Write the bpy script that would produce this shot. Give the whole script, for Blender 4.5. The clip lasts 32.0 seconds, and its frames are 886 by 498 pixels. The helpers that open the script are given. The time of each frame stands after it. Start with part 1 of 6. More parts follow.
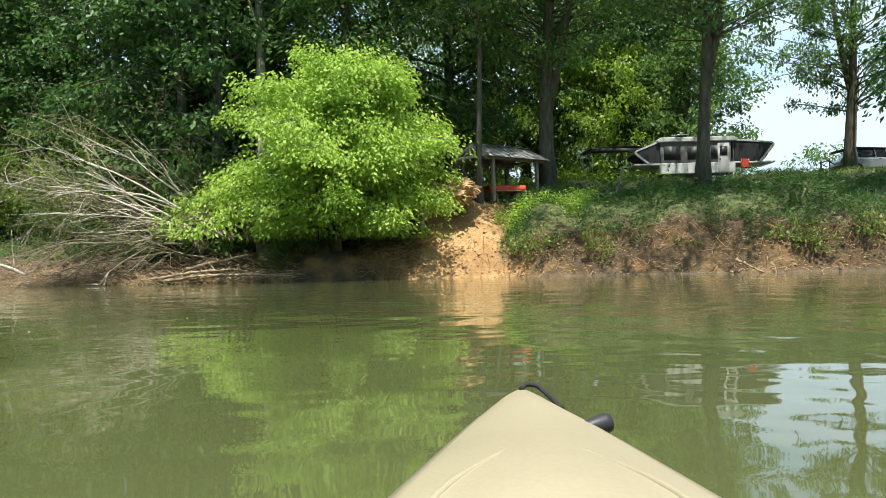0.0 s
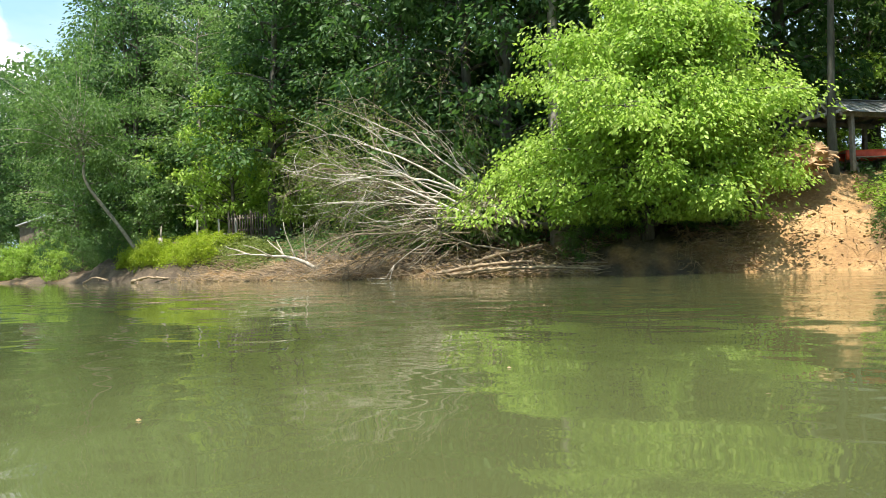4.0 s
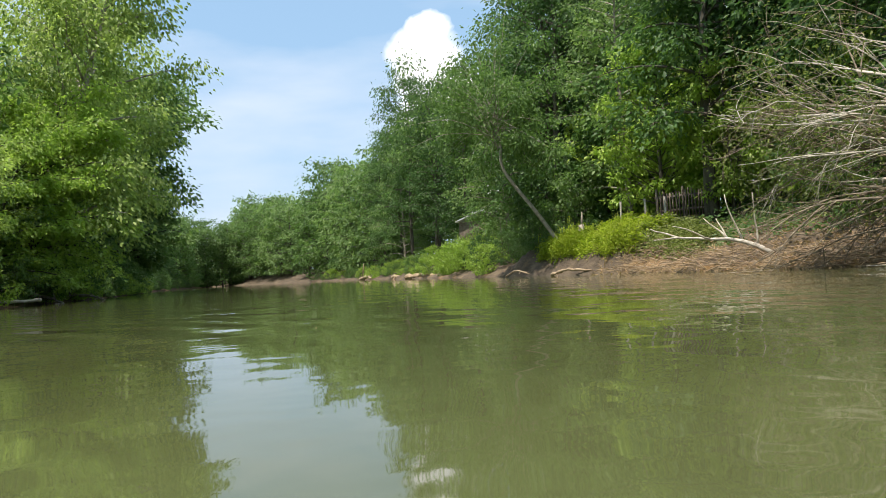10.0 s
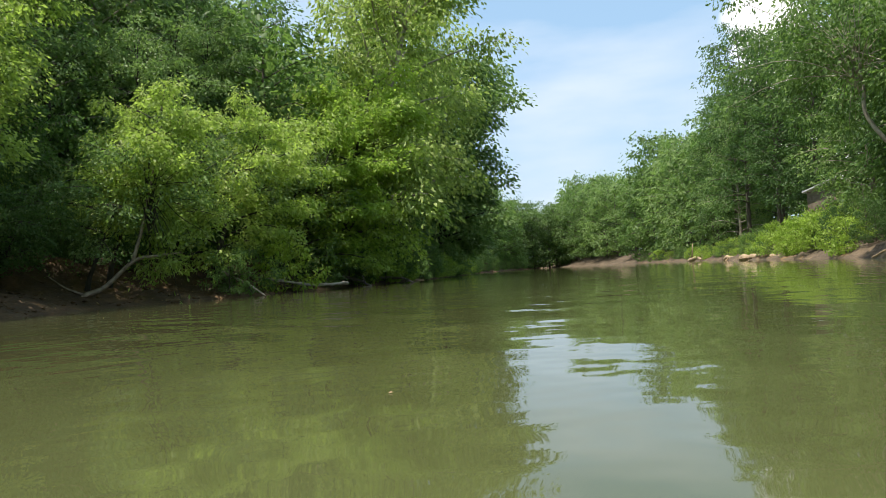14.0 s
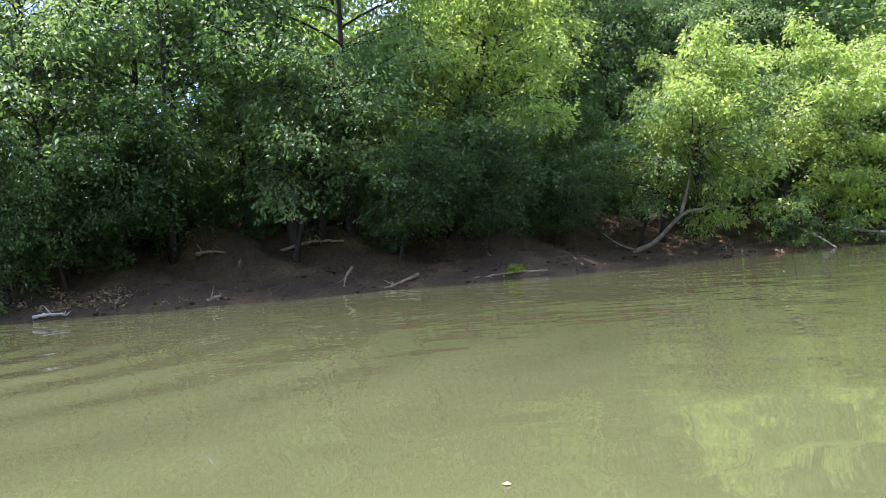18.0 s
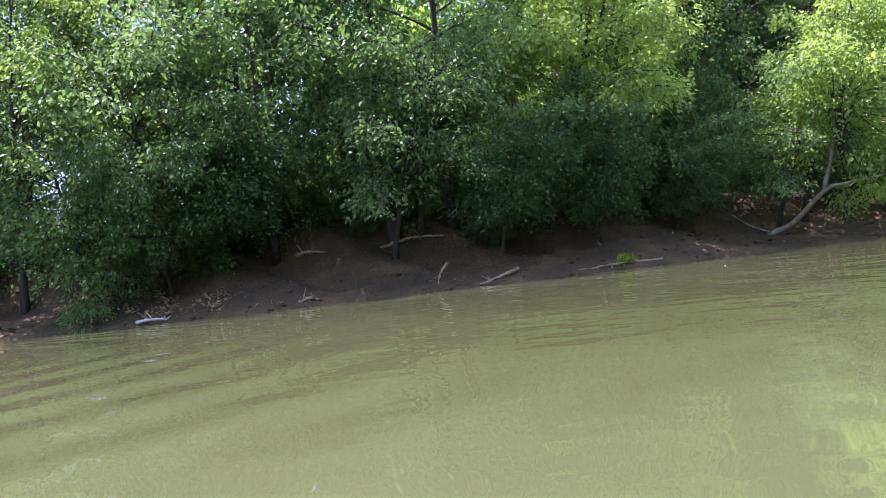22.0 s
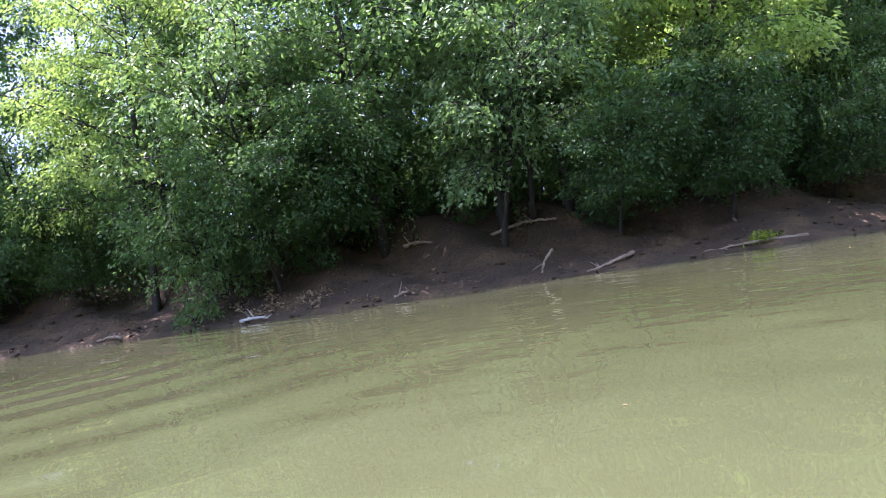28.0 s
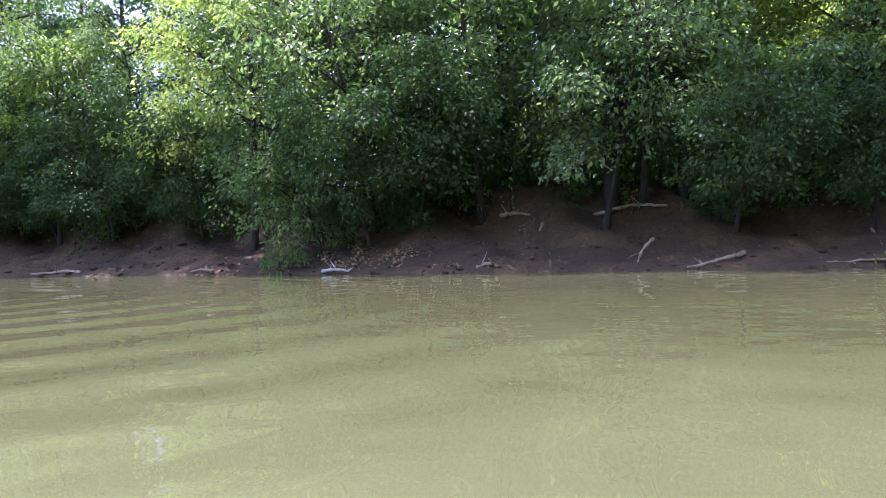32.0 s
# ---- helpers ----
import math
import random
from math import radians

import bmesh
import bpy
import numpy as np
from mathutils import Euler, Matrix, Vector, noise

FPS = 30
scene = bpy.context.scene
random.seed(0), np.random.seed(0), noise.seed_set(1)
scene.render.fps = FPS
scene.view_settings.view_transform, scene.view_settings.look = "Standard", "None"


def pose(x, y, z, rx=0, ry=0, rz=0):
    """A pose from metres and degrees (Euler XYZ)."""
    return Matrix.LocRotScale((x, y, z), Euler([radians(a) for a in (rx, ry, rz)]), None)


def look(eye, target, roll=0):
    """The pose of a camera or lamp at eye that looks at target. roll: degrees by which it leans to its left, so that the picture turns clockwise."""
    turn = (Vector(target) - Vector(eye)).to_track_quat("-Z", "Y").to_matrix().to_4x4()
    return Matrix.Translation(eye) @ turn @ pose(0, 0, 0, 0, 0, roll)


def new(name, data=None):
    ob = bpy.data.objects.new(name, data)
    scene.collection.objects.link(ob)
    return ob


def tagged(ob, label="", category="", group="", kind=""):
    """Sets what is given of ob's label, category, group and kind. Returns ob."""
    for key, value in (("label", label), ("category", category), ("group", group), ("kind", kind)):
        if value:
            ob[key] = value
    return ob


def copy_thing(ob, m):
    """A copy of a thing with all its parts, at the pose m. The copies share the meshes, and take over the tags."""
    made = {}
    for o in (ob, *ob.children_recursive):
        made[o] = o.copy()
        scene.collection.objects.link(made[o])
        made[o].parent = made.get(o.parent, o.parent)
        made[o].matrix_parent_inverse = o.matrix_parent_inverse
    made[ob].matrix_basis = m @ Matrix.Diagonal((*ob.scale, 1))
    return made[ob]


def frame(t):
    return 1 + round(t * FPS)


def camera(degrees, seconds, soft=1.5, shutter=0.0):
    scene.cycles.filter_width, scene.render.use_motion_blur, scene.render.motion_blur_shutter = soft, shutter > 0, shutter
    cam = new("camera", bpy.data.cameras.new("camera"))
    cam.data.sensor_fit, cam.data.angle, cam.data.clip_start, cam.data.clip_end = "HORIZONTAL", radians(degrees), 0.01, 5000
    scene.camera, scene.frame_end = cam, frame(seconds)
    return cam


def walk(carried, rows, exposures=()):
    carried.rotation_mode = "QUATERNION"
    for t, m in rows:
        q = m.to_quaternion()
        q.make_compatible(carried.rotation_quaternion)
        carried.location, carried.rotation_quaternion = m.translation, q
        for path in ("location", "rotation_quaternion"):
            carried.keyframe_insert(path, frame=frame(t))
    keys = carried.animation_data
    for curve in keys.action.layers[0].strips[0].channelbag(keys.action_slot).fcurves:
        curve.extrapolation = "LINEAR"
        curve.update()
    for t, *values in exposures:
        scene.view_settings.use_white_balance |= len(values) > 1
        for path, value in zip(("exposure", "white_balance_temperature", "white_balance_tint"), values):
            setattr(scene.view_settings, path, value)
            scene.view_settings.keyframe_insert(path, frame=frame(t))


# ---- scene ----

EYE = 0.55
ROWS = [
    (0, -0.000, 0.000, -0.00, 1.15, 1.33),
    (0.5, -0.155, 0.651, 5.23, 0.91, 0.79),
    (1, -0.332, 1.262, 6.35, 1.08, 1.15),
    (1.5, -0.513, 1.831, 4.66, 1.09, 1.82),
    (2, -0.720, 2.406, 3.60, 1.06, 2.12),
    (2.5, -0.996, 3.060, 7.91, 1.23, 1.69),
    (3, -1.328, 3.766, 12.71, 1.10, 1.14),
    (3.5, -1.665, 4.465, 17.56, 1.05, 1.46),
    (5.5, -2.386, 6.970, 23.92, 1.06, 1.10),
    (6, -2.788, 7.630, 28.72, 0.98, 0.82),
    (6.5, -3.148, 8.261, 33.96, 1.21, 0.71),
    (7, -3.519, 8.846, 38.57, 1.27, 1.39),
    (7.5, -3.945, 9.389, 43.29, 1.39, 2.13),
    (8, -4.382, 9.873, 47.63, 1.31, 1.83),
    (8.5, -4.768, 10.313, 48.42, 1.29, 0.82),
    (9, -5.115, 10.704, 48.62, 1.25, 1.02),
    (9.5, -5.476, 11.057, 49.93, 1.48, 2.50),
    (10, -5.865, 11.435, 51.43, 1.65, 3.38),
    (10.5, -6.315, 11.856, 53.34, 1.62, 3.49),
    (11, -6.792, 12.305, 55.82, 1.63, 3.76),
    (11.5, -7.320, 12.771, 59.07, 1.67, 3.90),
    (12, -7.871, 13.267, 62.22, 1.76, 3.70),
    (12.5, -8.481, 13.763, 65.13, 1.61, 2.73),
    (13, -9.052, 14.256, 67.56, 1.43, 2.99),
    (13.5, -9.579, 14.732, 71.43, 1.58, 3.28),
    (15.5, -10.862, 15.784, 90.99, 1.65, 3.07),
    (16, -11.017, 15.873, 98.85, 1.43, 2.62),
    (16.5, -11.197, 16.035, 105.33, 1.32, 3.54),
    (17, -11.420, 16.252, 110.25, 1.35, 4.01),
    (17.5, -11.647, 16.439, 114.21, 1.27, 5.20),
    (18, -11.896, 16.570, 117.21, 1.20, 4.62),
    (18.5, -12.149, 16.684, 119.52, 1.02, 4.95),
    (19, -12.398, 16.805, 121.88, 1.12, 4.78),
    (19.5, -12.655, 16.926, 124.06, 1.09, 4.47),
    (20, -12.893, 17.039, 125.44, 1.10, 3.73),
    (20.5, -13.112, 17.139, 126.51, 1.11, 3.38),
    (21, -13.331, 17.219, 127.19, 1.20, 3.76),
    (21.5, -13.562, 17.275, 127.79, 1.37, 5.13),
    (22, -13.800, 17.332, 128.59, 1.49, 6.51),
    (22.5, -14.039, 17.399, 129.70, 1.56, 6.77),
    (23, -14.258, 17.473, 130.45, 1.63, 7.44),
    (23.5, -14.475, 17.553, 131.34, 1.75, 9.49),
    (24, -14.713, 17.635, 132.77, 1.29, 5.77),
    (24.5, -14.940, 17.713, 133.35, 1.22, 3.47),
    (25, -15.140, 17.758, 133.68, 1.27, 3.47),
    (25.5, -15.323, 17.767, 134.14, 1.28, 2.89),
    (27.5, -16.259, 18.050, 137.21, 1.39, 5.00),
    (28, -16.451, 17.990, 142.42, 1.73, 8.63),
    (28.5, -16.680, 17.872, 149.45, 0.95, 1.33),
    (29, -16.930, 17.752, 155.78, 0.84, 0.63),
    (29.5, -17.204, 17.691, 161.30, 1.07, 2.60),
    (30, -17.451, 17.667, 163.62, 1.08, 1.72),
    (30.5, -17.604, 17.692, 162.52, 1.03, 1.72),
    (31, -17.688, 17.715, 159.44, 0.95, 1.88),
    (31.5, -17.819, 17.775, 155.50, 0.55, 1.50),
    (32, -18.014, 17.814, 152.24, 0.09, 1.31),
]
cam = camera(59.0, 32.0, soft=0.6)
walk(cam, [(t, pose(x, y, EYE, 90 + pitch, roll, yaw)) for t, x, y, yaw, pitch, roll in ROWS],
     exposures=[(0.0, 0.88, 6250, 12), (3.0, 1.12, 6250, 13), (6.0, 0.7, 6300, 16), (9.0, 0.53, 6350, 18), (13.0, 0.6, 6450, 17), (15.5, 0.6, 6500, 18), (16.0, 0.92, 6300, 20), (17.0, 1.66, 5780, 41), (19.0, 1.74, 5580, 44),
                (25.0, 1.94, 5420, 48), (32.0, 2.05, 5400, 56)])

# ---- world and sun ----
SUN_YAW, SUN_UP = 190.0, 72.0
world = bpy.data.worlds.new("sky")
scene.world = world
world.use_nodes = True
wt = world.node_tree
wt.nodes.clear()


def wnode(kind, **settings):
    n = wt.nodes.new(kind)
    for key, value in settings.items():
        n.inputs[key].default_value = value
    return n


sky = wt.nodes.new("ShaderNodeTexSky")
sky.sky_type, sky.sun_disc = "NISHITA", False
sky.sun_elevation, sky.sun_rotation = radians(SUN_UP), radians(-SUN_YAW)
sky.dust_density, sky.ozone_density, sky.air_density = 1.8, 1.0, 1.0
geo = wt.nodes.new("ShaderNodeTexCoord")
mapping = wnode("ShaderNodeMapping", Scale=(1.0, 1.0, 3.6))
wt.links.new(geo.outputs["Generated"], mapping.inputs["Vector"])
cirrus = wnode("ShaderNodeTexNoise", Scale=1.7, Detail=6.0, Roughness=0.5)
wt.links.new(mapping.outputs[0], cirrus.inputs["Vector"])
veil = wnode("ShaderNodeMapRange")
veil.inputs[1].default_value, veil.inputs[2].default_value, veil.inputs[3].default_value, veil.inputs[4].default_value = 0.44, 0.62, 0.0, 0.9
wt.links.new(cirrus.outputs[0], veil.inputs[0])
# a cumulus tower low over the river bend
puffs = None
warp = wnode("ShaderNodeTexNoise", Scale=14.0, Detail=5.0)
wt.links.new(geo.outputs["Generated"], warp.inputs["Vector"])
shift = wt.nodes.new("ShaderNodeVectorMath")
shift.operation = "MULTIPLY_ADD"
shift.inputs[1].default_value, shift.inputs[2].default_value = (0.06, 0.06, 0.06), (-0.03, -0.03, -0.03)
wt.links.new(warp.outputs["Color"], shift.inputs[0])
place = wt.nodes.new("ShaderNodeVectorMath")
wt.links.new(geo.outputs["Generated"], place.inputs[0])
wt.links.new(shift.outputs[0], place.inputs[1])
for yaw, up, size in ((52.2, 9.5, 0.062), (50.6, 12.0, 0.060), (51.6, 15.2, 0.050), (50.3, 7.2, 0.07), (51.4, 17.4, 0.032), (53.6, 7.6, 0.045)):
    a, e = radians(yaw), radians(up)
    gap = wt.nodes.new("ShaderNodeVectorMath")
    gap.operation = "DISTANCE"
    gap.inputs[1].default_value = (-math.sin(a) * math.cos(e), math.cos(a) * math.cos(e), math.sin(e))
    wt.links.new(place.outputs[0], gap.inputs[0])
    edge = wnode("ShaderNodeMapRange")
    edge.inputs[1].default_value, edge.inputs[2].default_value = size * 1.05, size * 0.72
    wt.links.new(gap.outputs["Value"], edge.inputs[0])
    if puffs is None:
        puffs = edge.outputs[0]
    else:
        both = wt.nodes.new("ShaderNodeMath")
        both.operation = "MAXIMUM"
        wt.links.new(puffs, both.inputs[0])
        wt.links.new(edge.outputs[0], both.inputs[1])
        puffs = both.outputs[0]
pale = wt.nodes.new("ShaderNodeMixRGB")
pale.inputs[0].default_value = 0.55
pale.inputs[2].default_value = (2.8, 4.8, 6.1, 1)
wt.links.new(sky.outputs[0], pale.inputs[1])
mix1 = wt.nodes.new("ShaderNodeMixRGB")
mix1.inputs[2].default_value = (4.5, 5.4, 6.0, 1)
wt.links.new(veil.outputs[0], mix1.inputs[0])
wt.links.new(pale.outputs[0], mix1.inputs[1])
mix2 = wt.nodes.new("ShaderNodeMixRGB")
mix2.inputs[2].default_value = (10.0, 10.0, 10.0, 1)
wt.links.new(puffs, mix2.inputs[0])
wt.links.new(mix1.outputs[0], mix2.inputs[1])
back = wnode("ShaderNodeBackground", Strength=0.115)
wt.links.new(mix2.outputs[0], back.inputs[0])
wout = wt.nodes.new("ShaderNodeOutputWorld")
wt.links.new(back.outputs[0], wout.inputs[0])

sun = new("sun", bpy.data.lights.new("sun", "SUN"))
sun.data.energy, sun.data.angle, sun.data.color = 5.0, radians(0.55), (1.0, 0.93, 0.80)
a, e = radians(SUN_YAW), radians(SUN_UP)
sun.matrix_world = look((-math.sin(a) * math.cos(e) * 100, math.cos(a) * math.cos(e) * 100, math.sin(e) * 100), (0, 0, 0))


# ---- materials ----
def material(name):
    m = bpy.data.materials.new(name)
    m.use_nodes = True
    return m, m.node_tree, m.node_tree.nodes["Principled BSDF"]


def noise_node(t, scale, detail=4.0, stretch=None, local=False):
    n = t.nodes.new("ShaderNodeTexNoise")
    n.inputs["Scale"].default_value, n.inputs["Detail"].default_value = scale, detail
    if local:
        source = t.nodes.new("ShaderNodeTexCoord").outputs["Object"]
    else:
        source = t.nodes.new("ShaderNodeNewGeometry").outputs["Position"]
    if stretch:
        m = t.nodes.new("ShaderNodeMapping")
        m.inputs["Scale"].default_value = stretch
        t.links.new(source, m.inputs["Vector"])
        source = m.outputs[0]
    t.links.new(source, n.inputs["Vector"])
    return n


def ramp_node(t, value, stops):
    r = t.nodes.new("ShaderNodeValToRGB")
    while len(r.color_ramp.elements) < len(stops):
        r.color_ramp.elements.new(0.5)
    for el, (at, c) in zip(r.color_ramp.elements, stops):
        el.position, el.color = at, (*c, 1)
    t.links.new(value, r.inputs[0])
    return r


def surface(name, dark, light, scale=3.0, rough=0.7, bump=0.3, fine=40.0, metallic=0.0, stretch=None, local=True, spec=0.4):
    """Two-scale colour variation with fine relief."""
    m, t, p = material(name)
    big, small = noise_node(t, scale, 5, stretch, local), noise_node(t, fine, 3, stretch, local)
    add = t.nodes.new("ShaderNodeMath")
    add.operation = "MULTIPLY_ADD"
    add.inputs[1].default_value = 0.35
    t.links.new(small.outputs[0], add.inputs[0])
    t.links.new(big.outputs[0], add.inputs[2])
    r = ramp_node(t, add.outputs[0], [(0.42, dark), (0.92, light)])
    t.links.new(r.outputs[0], p.inputs["Base Color"])
    p.inputs["Roughness"].default_value, p.inputs["Metallic"].default_value = rough, metallic
    p.inputs["Specular IOR Level"].default_value = spec
    if bump:
        b = t.nodes.new("ShaderNodeBump")
        b.inputs["Strength"].default_value, b.inputs["Distance"].default_value = bump, 0.02
        t.links.new(add.outputs[0], b.inputs["Height"])
        t.links.new(b.outputs[0], p.inputs["Normal"])
    return m


def leaf_material(name, dark, light, through_light=0.4, gloss=0.22):
    """Leaves: each one its own tone, each plant its own; light shines through."""
    m, t, p = material(name)
    g = t.nodes.new("ShaderNodeNewGeometry")
    o = t.nodes.new("ShaderNodeObjectInfo")
    big = noise_node(t, 0.35, 2)
    mixv = t.nodes.new("ShaderNodeMath")
    mixv.operation = "MULTIPLY_ADD"
    mixv.inputs[1].default_value = 0.45
    t.links.new(g.outputs["Random Per Island"], mixv.inputs[0])
    half = t.nodes.new("ShaderNodeMath")
    half.operation = "MULTIPLY_ADD"
    half.inputs[1].default_value = 0.35
    t.links.new(o.outputs["Random"], half.inputs[0])
    t.links.new(big.outputs[0], half.inputs[2])
    third = t.nodes.new("ShaderNodeMath")
    third.operation = "MULTIPLY"
    third.inputs[1].default_value = 0.65
    t.links.new(half.outputs[0], third.inputs[0])
    t.links.new(third.outputs[0], mixv.inputs[2])
    r = ramp_node(t, mixv.outputs[0], [(0.15, dark), (0.95, light)])
    t.links.new(r.outputs[0], p.inputs["Base Color"])
    p.inputs["Roughness"].default_value, p.inputs["Specular IOR Level"].default_value = 0.42, gloss
    tr = t.nodes.new("ShaderNodeBsdfTranslucent")
    warm = t.nodes.new("ShaderNodeMixRGB")
    warm.blend_type = "MULTIPLY"
    warm.inputs[0].default_value = 1.0
    warm.inputs[2].default_value = (1.18, 1.34, 0.74, 1)
    t.links.new(r.outputs[0], warm.inputs[1])
    t.links.new(warm.outputs[0], tr.inputs[0])
    mx = t.nodes.new("ShaderNodeMixShader")
    mx.inputs[0].default_value = through_light
    out = t.nodes["Material Output"]
    t.links.new(p.outputs[0], mx.inputs[1])
    t.links.new(tr.outputs[0], mx.inputs[2])
    t.links.new(mx.outputs[0], out.inputs[0])
    return m


LEAF_WOOD = leaf_material("woodland_leaves", (0.037, 0.085, 0.026), (0.17, 0.27, 0.088), 0.47)
# darker copy of the woodland leaves, shade under the woods painted in
LEAF_SHADE_TONE = leaf_material("shade_toned_leaves", (0.027, 0.070, 0.023), (0.115, 0.205, 0.066), 0.42)
LEAF_BRIGHT = leaf_material("fresh_leaves", (0.12, 0.235, 0.03), (0.41, 0.54, 0.11), 0.42)
# yellow-green, lightened to imitate sun on the waterside trees
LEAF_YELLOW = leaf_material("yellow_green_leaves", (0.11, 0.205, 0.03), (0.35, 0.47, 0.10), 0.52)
SYCAMORE = leaf_material("sycamore_leaves", (0.10, 0.175, 0.04), (0.46, 0.55, 0.18), 0.46, 0.2)
LEAF_PALE = leaf_material("pale_green_leaves", (0.06, 0.125, 0.04), (0.23, 0.335, 0.125), 0.46)
# bright leaf tone that stands in for sunlight on bank crowns
LEAF_SUN_TONE = leaf_material("sun_toned_leaves", (0.125, 0.205, 0.035), (0.41, 0.51, 0.155), 0.54)
LEAF_OLIVE = leaf_material("wilted_olive_leaves", (0.075, 0.11, 0.03), (0.23, 0.27, 0.08), 0.35)
LEAF_DRY = leaf_material("dry_leaves", (0.16, 0.09, 0.04), (0.42, 0.30, 0.17), 0.2)
GRASS = leaf_material("grass_blades", (0.045, 0.095, 0.018), (0.15, 0.22, 0.05), 0.3)
BARK = surface("bark", (0.045, 0.041, 0.030), (0.15, 0.138, 0.10), 6, 0.9, 0.8, 60, stretch=(1, 1, 0.25))
# bark at half brightness: shade on the bank trees put into the colour
BARK_DARK = surface("shade_toned_bark", (0.020, 0.018, 0.014), (0.075, 0.068, 0.050), 6, 0.9, 0.8, 60, stretch=(1, 1, 0.25))
BARK_PALE = surface("pale_bark", (0.16, 0.135, 0.10), (0.46, 0.42, 0.34), 5, 0.85, 0.5, 50)
DEAD_PALE = surface("bleached_dead_wood", (0.28, 0.24, 0.18), (0.68, 0.63, 0.52), 5, 0.8, 0.4, 60)
GREY_TWIG = surface("grey_brown_twigs", (0.11, 0.085, 0.055), (0.36, 0.30, 0.21), 5, 0.85, 0.4, 60)
DRIFT = surface("driftwood", (0.17, 0.118, 0.066), (0.45, 0.345, 0.22), 5, 0.85, 0.5, 60)
ROOT = surface("torn_roots", (0.20, 0.11, 0.05), (0.55, 0.36, 0.19), 5, 0.9, 0.7, 50)


# ---- geometry helpers ----
class Geo:
    """Gathers pieces of a mesh as arrays."""

    def __init__(self):
        self.verts, self.tris, self.quads, self.count = [], [], [], 0

    def add(self, v, tris=None, quads=None):
        v = np.asarray(v, float).reshape(-1, 3)
        if tris is not None and len(tris):
            self.tris.append(np.asarray(tris, int) + self.count)
        if quads is not None and len(quads):
            self.quads.append(np.asarray(quads, int) + self.count)
        self.verts.append(v)
        self.count += len(v)

    def tube(self, pts, radii, sides=6):
        pts = np.asarray(pts, float)
        n = len(pts)
        radii = np.broadcast_to(np.asarray(radii, float), (n,))
        d = np.gradient(pts, axis=0)
        d /= np.linalg.norm(d, axis=1)[:, None] + 1e-9
        ref = np.array([0.0, 0.0, 1.0]) if abs(d[:, 2]).mean() < 0.8 else np.array([1.0, 0.0, 0.0])
        s = np.cross(d, ref)
        s /= np.linalg.norm(s, axis=1)[:, None] + 1e-9
        u = np.cross(s, d)
        ang = np.arange(sides) * 2 * math.pi / sides
        ring = s[:, None] * np.cos(ang)[None, :, None] + u[:, None] * np.sin(ang)[None, :, None]
        v = pts[:, None] + ring * radii[:, None, None]
        i, j = np.meshgrid(np.arange(n - 1), np.arange(sides), indexing="ij")
        i, j = i.ravel(), j.ravel()
        k = (j + 1) % sides
        q = np.column_stack([i * sides + j, i * sides + k, (i + 1) * sides + k, (i + 1) * sides + j])
        caps = np.array([[0, a + 1, a] for a in range(1, sides - 1)] + [[(n - 1) * sides, (n - 1) * sides + a, (n - 1) * sides + a + 1] for a in range(1, sides - 1)])
        self.add(v, caps, q)

    def leaves(self, p, axis, size, width=0.5, rng=None):
        """Folded leaves at points p, pointing along axis."""
        n = len(p)
        axis = axis / (np.linalg.norm(axis, axis=1)[:, None] + 1e-9)
        r = rng.normal(size=(n, 3)) + np.array([0, 0, 1.2])
        s = np.cross(axis, r)
        s /= np.linalg.norm(s, axis=1)[:, None] + 1e-9
        up = np.cross(s, axis)
        L, w = size[:, None], size[:, None] * width
        mid = p + axis * L * 0.45 + up * w * 0.22
        v = np.stack([p, mid + s * w * 0.5, p + axis * L, mid - s * w * 0.5], 1).reshape(-1, 3)
        b = np.arange(n) * 4
        t = np.concatenate([np.column_stack([b, b + 1, b + 2]), np.column_stack([b, b + 2, b + 3])])
        self.add(v, t)

    def box(self, lo, hi):
        x0, y0, z0 = lo
        x1, y1, z1 = hi
        v = [(x0, y0, z0), (x1, y0, z0), (x1, y1, z0), (x0, y1, z0), (x0, y0, z1), (x1, y0, z1), (x1, y1, z1), (x0, y1, z1)]
        self.add(v, None, [(0, 3, 2, 1), (4, 5, 6, 7), (0, 1, 5, 4), (1, 2, 6, 5), (2, 3, 7, 6), (3, 0, 4, 7)])

    def beam(self, p, q, w, hgt):
        """A squared timber from p to q."""
        p, q = np.asarray(p, float), np.asarray(q, float)
        d = (q - p) / np.linalg.norm(q - p)
        ref = np.array([0, 0, 1.0]) if abs(d[2]) < 0.9 else np.array([1.0, 0, 0])
        s = np.cross(d, ref)
        s /= np.linalg.norm(s)
        u = np.cross(s, d)
        v = [c + s * w / 2 * a + u * hgt / 2 * b for c in (p, q) for a, b in ((-1, -1), (1, -1), (1, 1), (-1, 1))]
        self.add(v, None, [(0, 1, 2, 3), (7, 6, 5, 4), (0, 4, 5, 1), (1, 5, 6, 2), (2, 6, 7, 3), (3, 7, 4, 0)])

    def mesh(self, name, mat, smooth=False):
        me = bpy.data.meshes.new(name)
        v = np.concatenate(self.verts) if self.verts else np.zeros((0, 3))
        tris = np.concatenate(self.tris) if self.tris else np.zeros((0, 3), int)
        quads = np.concatenate(self.quads) if self.quads else np.zeros((0, 4), int)
        me.vertices.add(len(v))
        me.vertices.foreach_set("co", v.ravel())
        loops = np.concatenate([tris.ravel(), quads.ravel()])
        me.loops.add(len(loops))
        me.loops.foreach_set("vertex_index", loops.astype(np.int32))
        total = np.concatenate([np.full(len(tris), 3), np.full(len(quads), 4)]).astype(np.int32)
        me.polygons.add(len(total))
        me.polygons.foreach_set("loop_start", np.concatenate([[0], np.cumsum(total)[:-1]]).astype(np.int32))
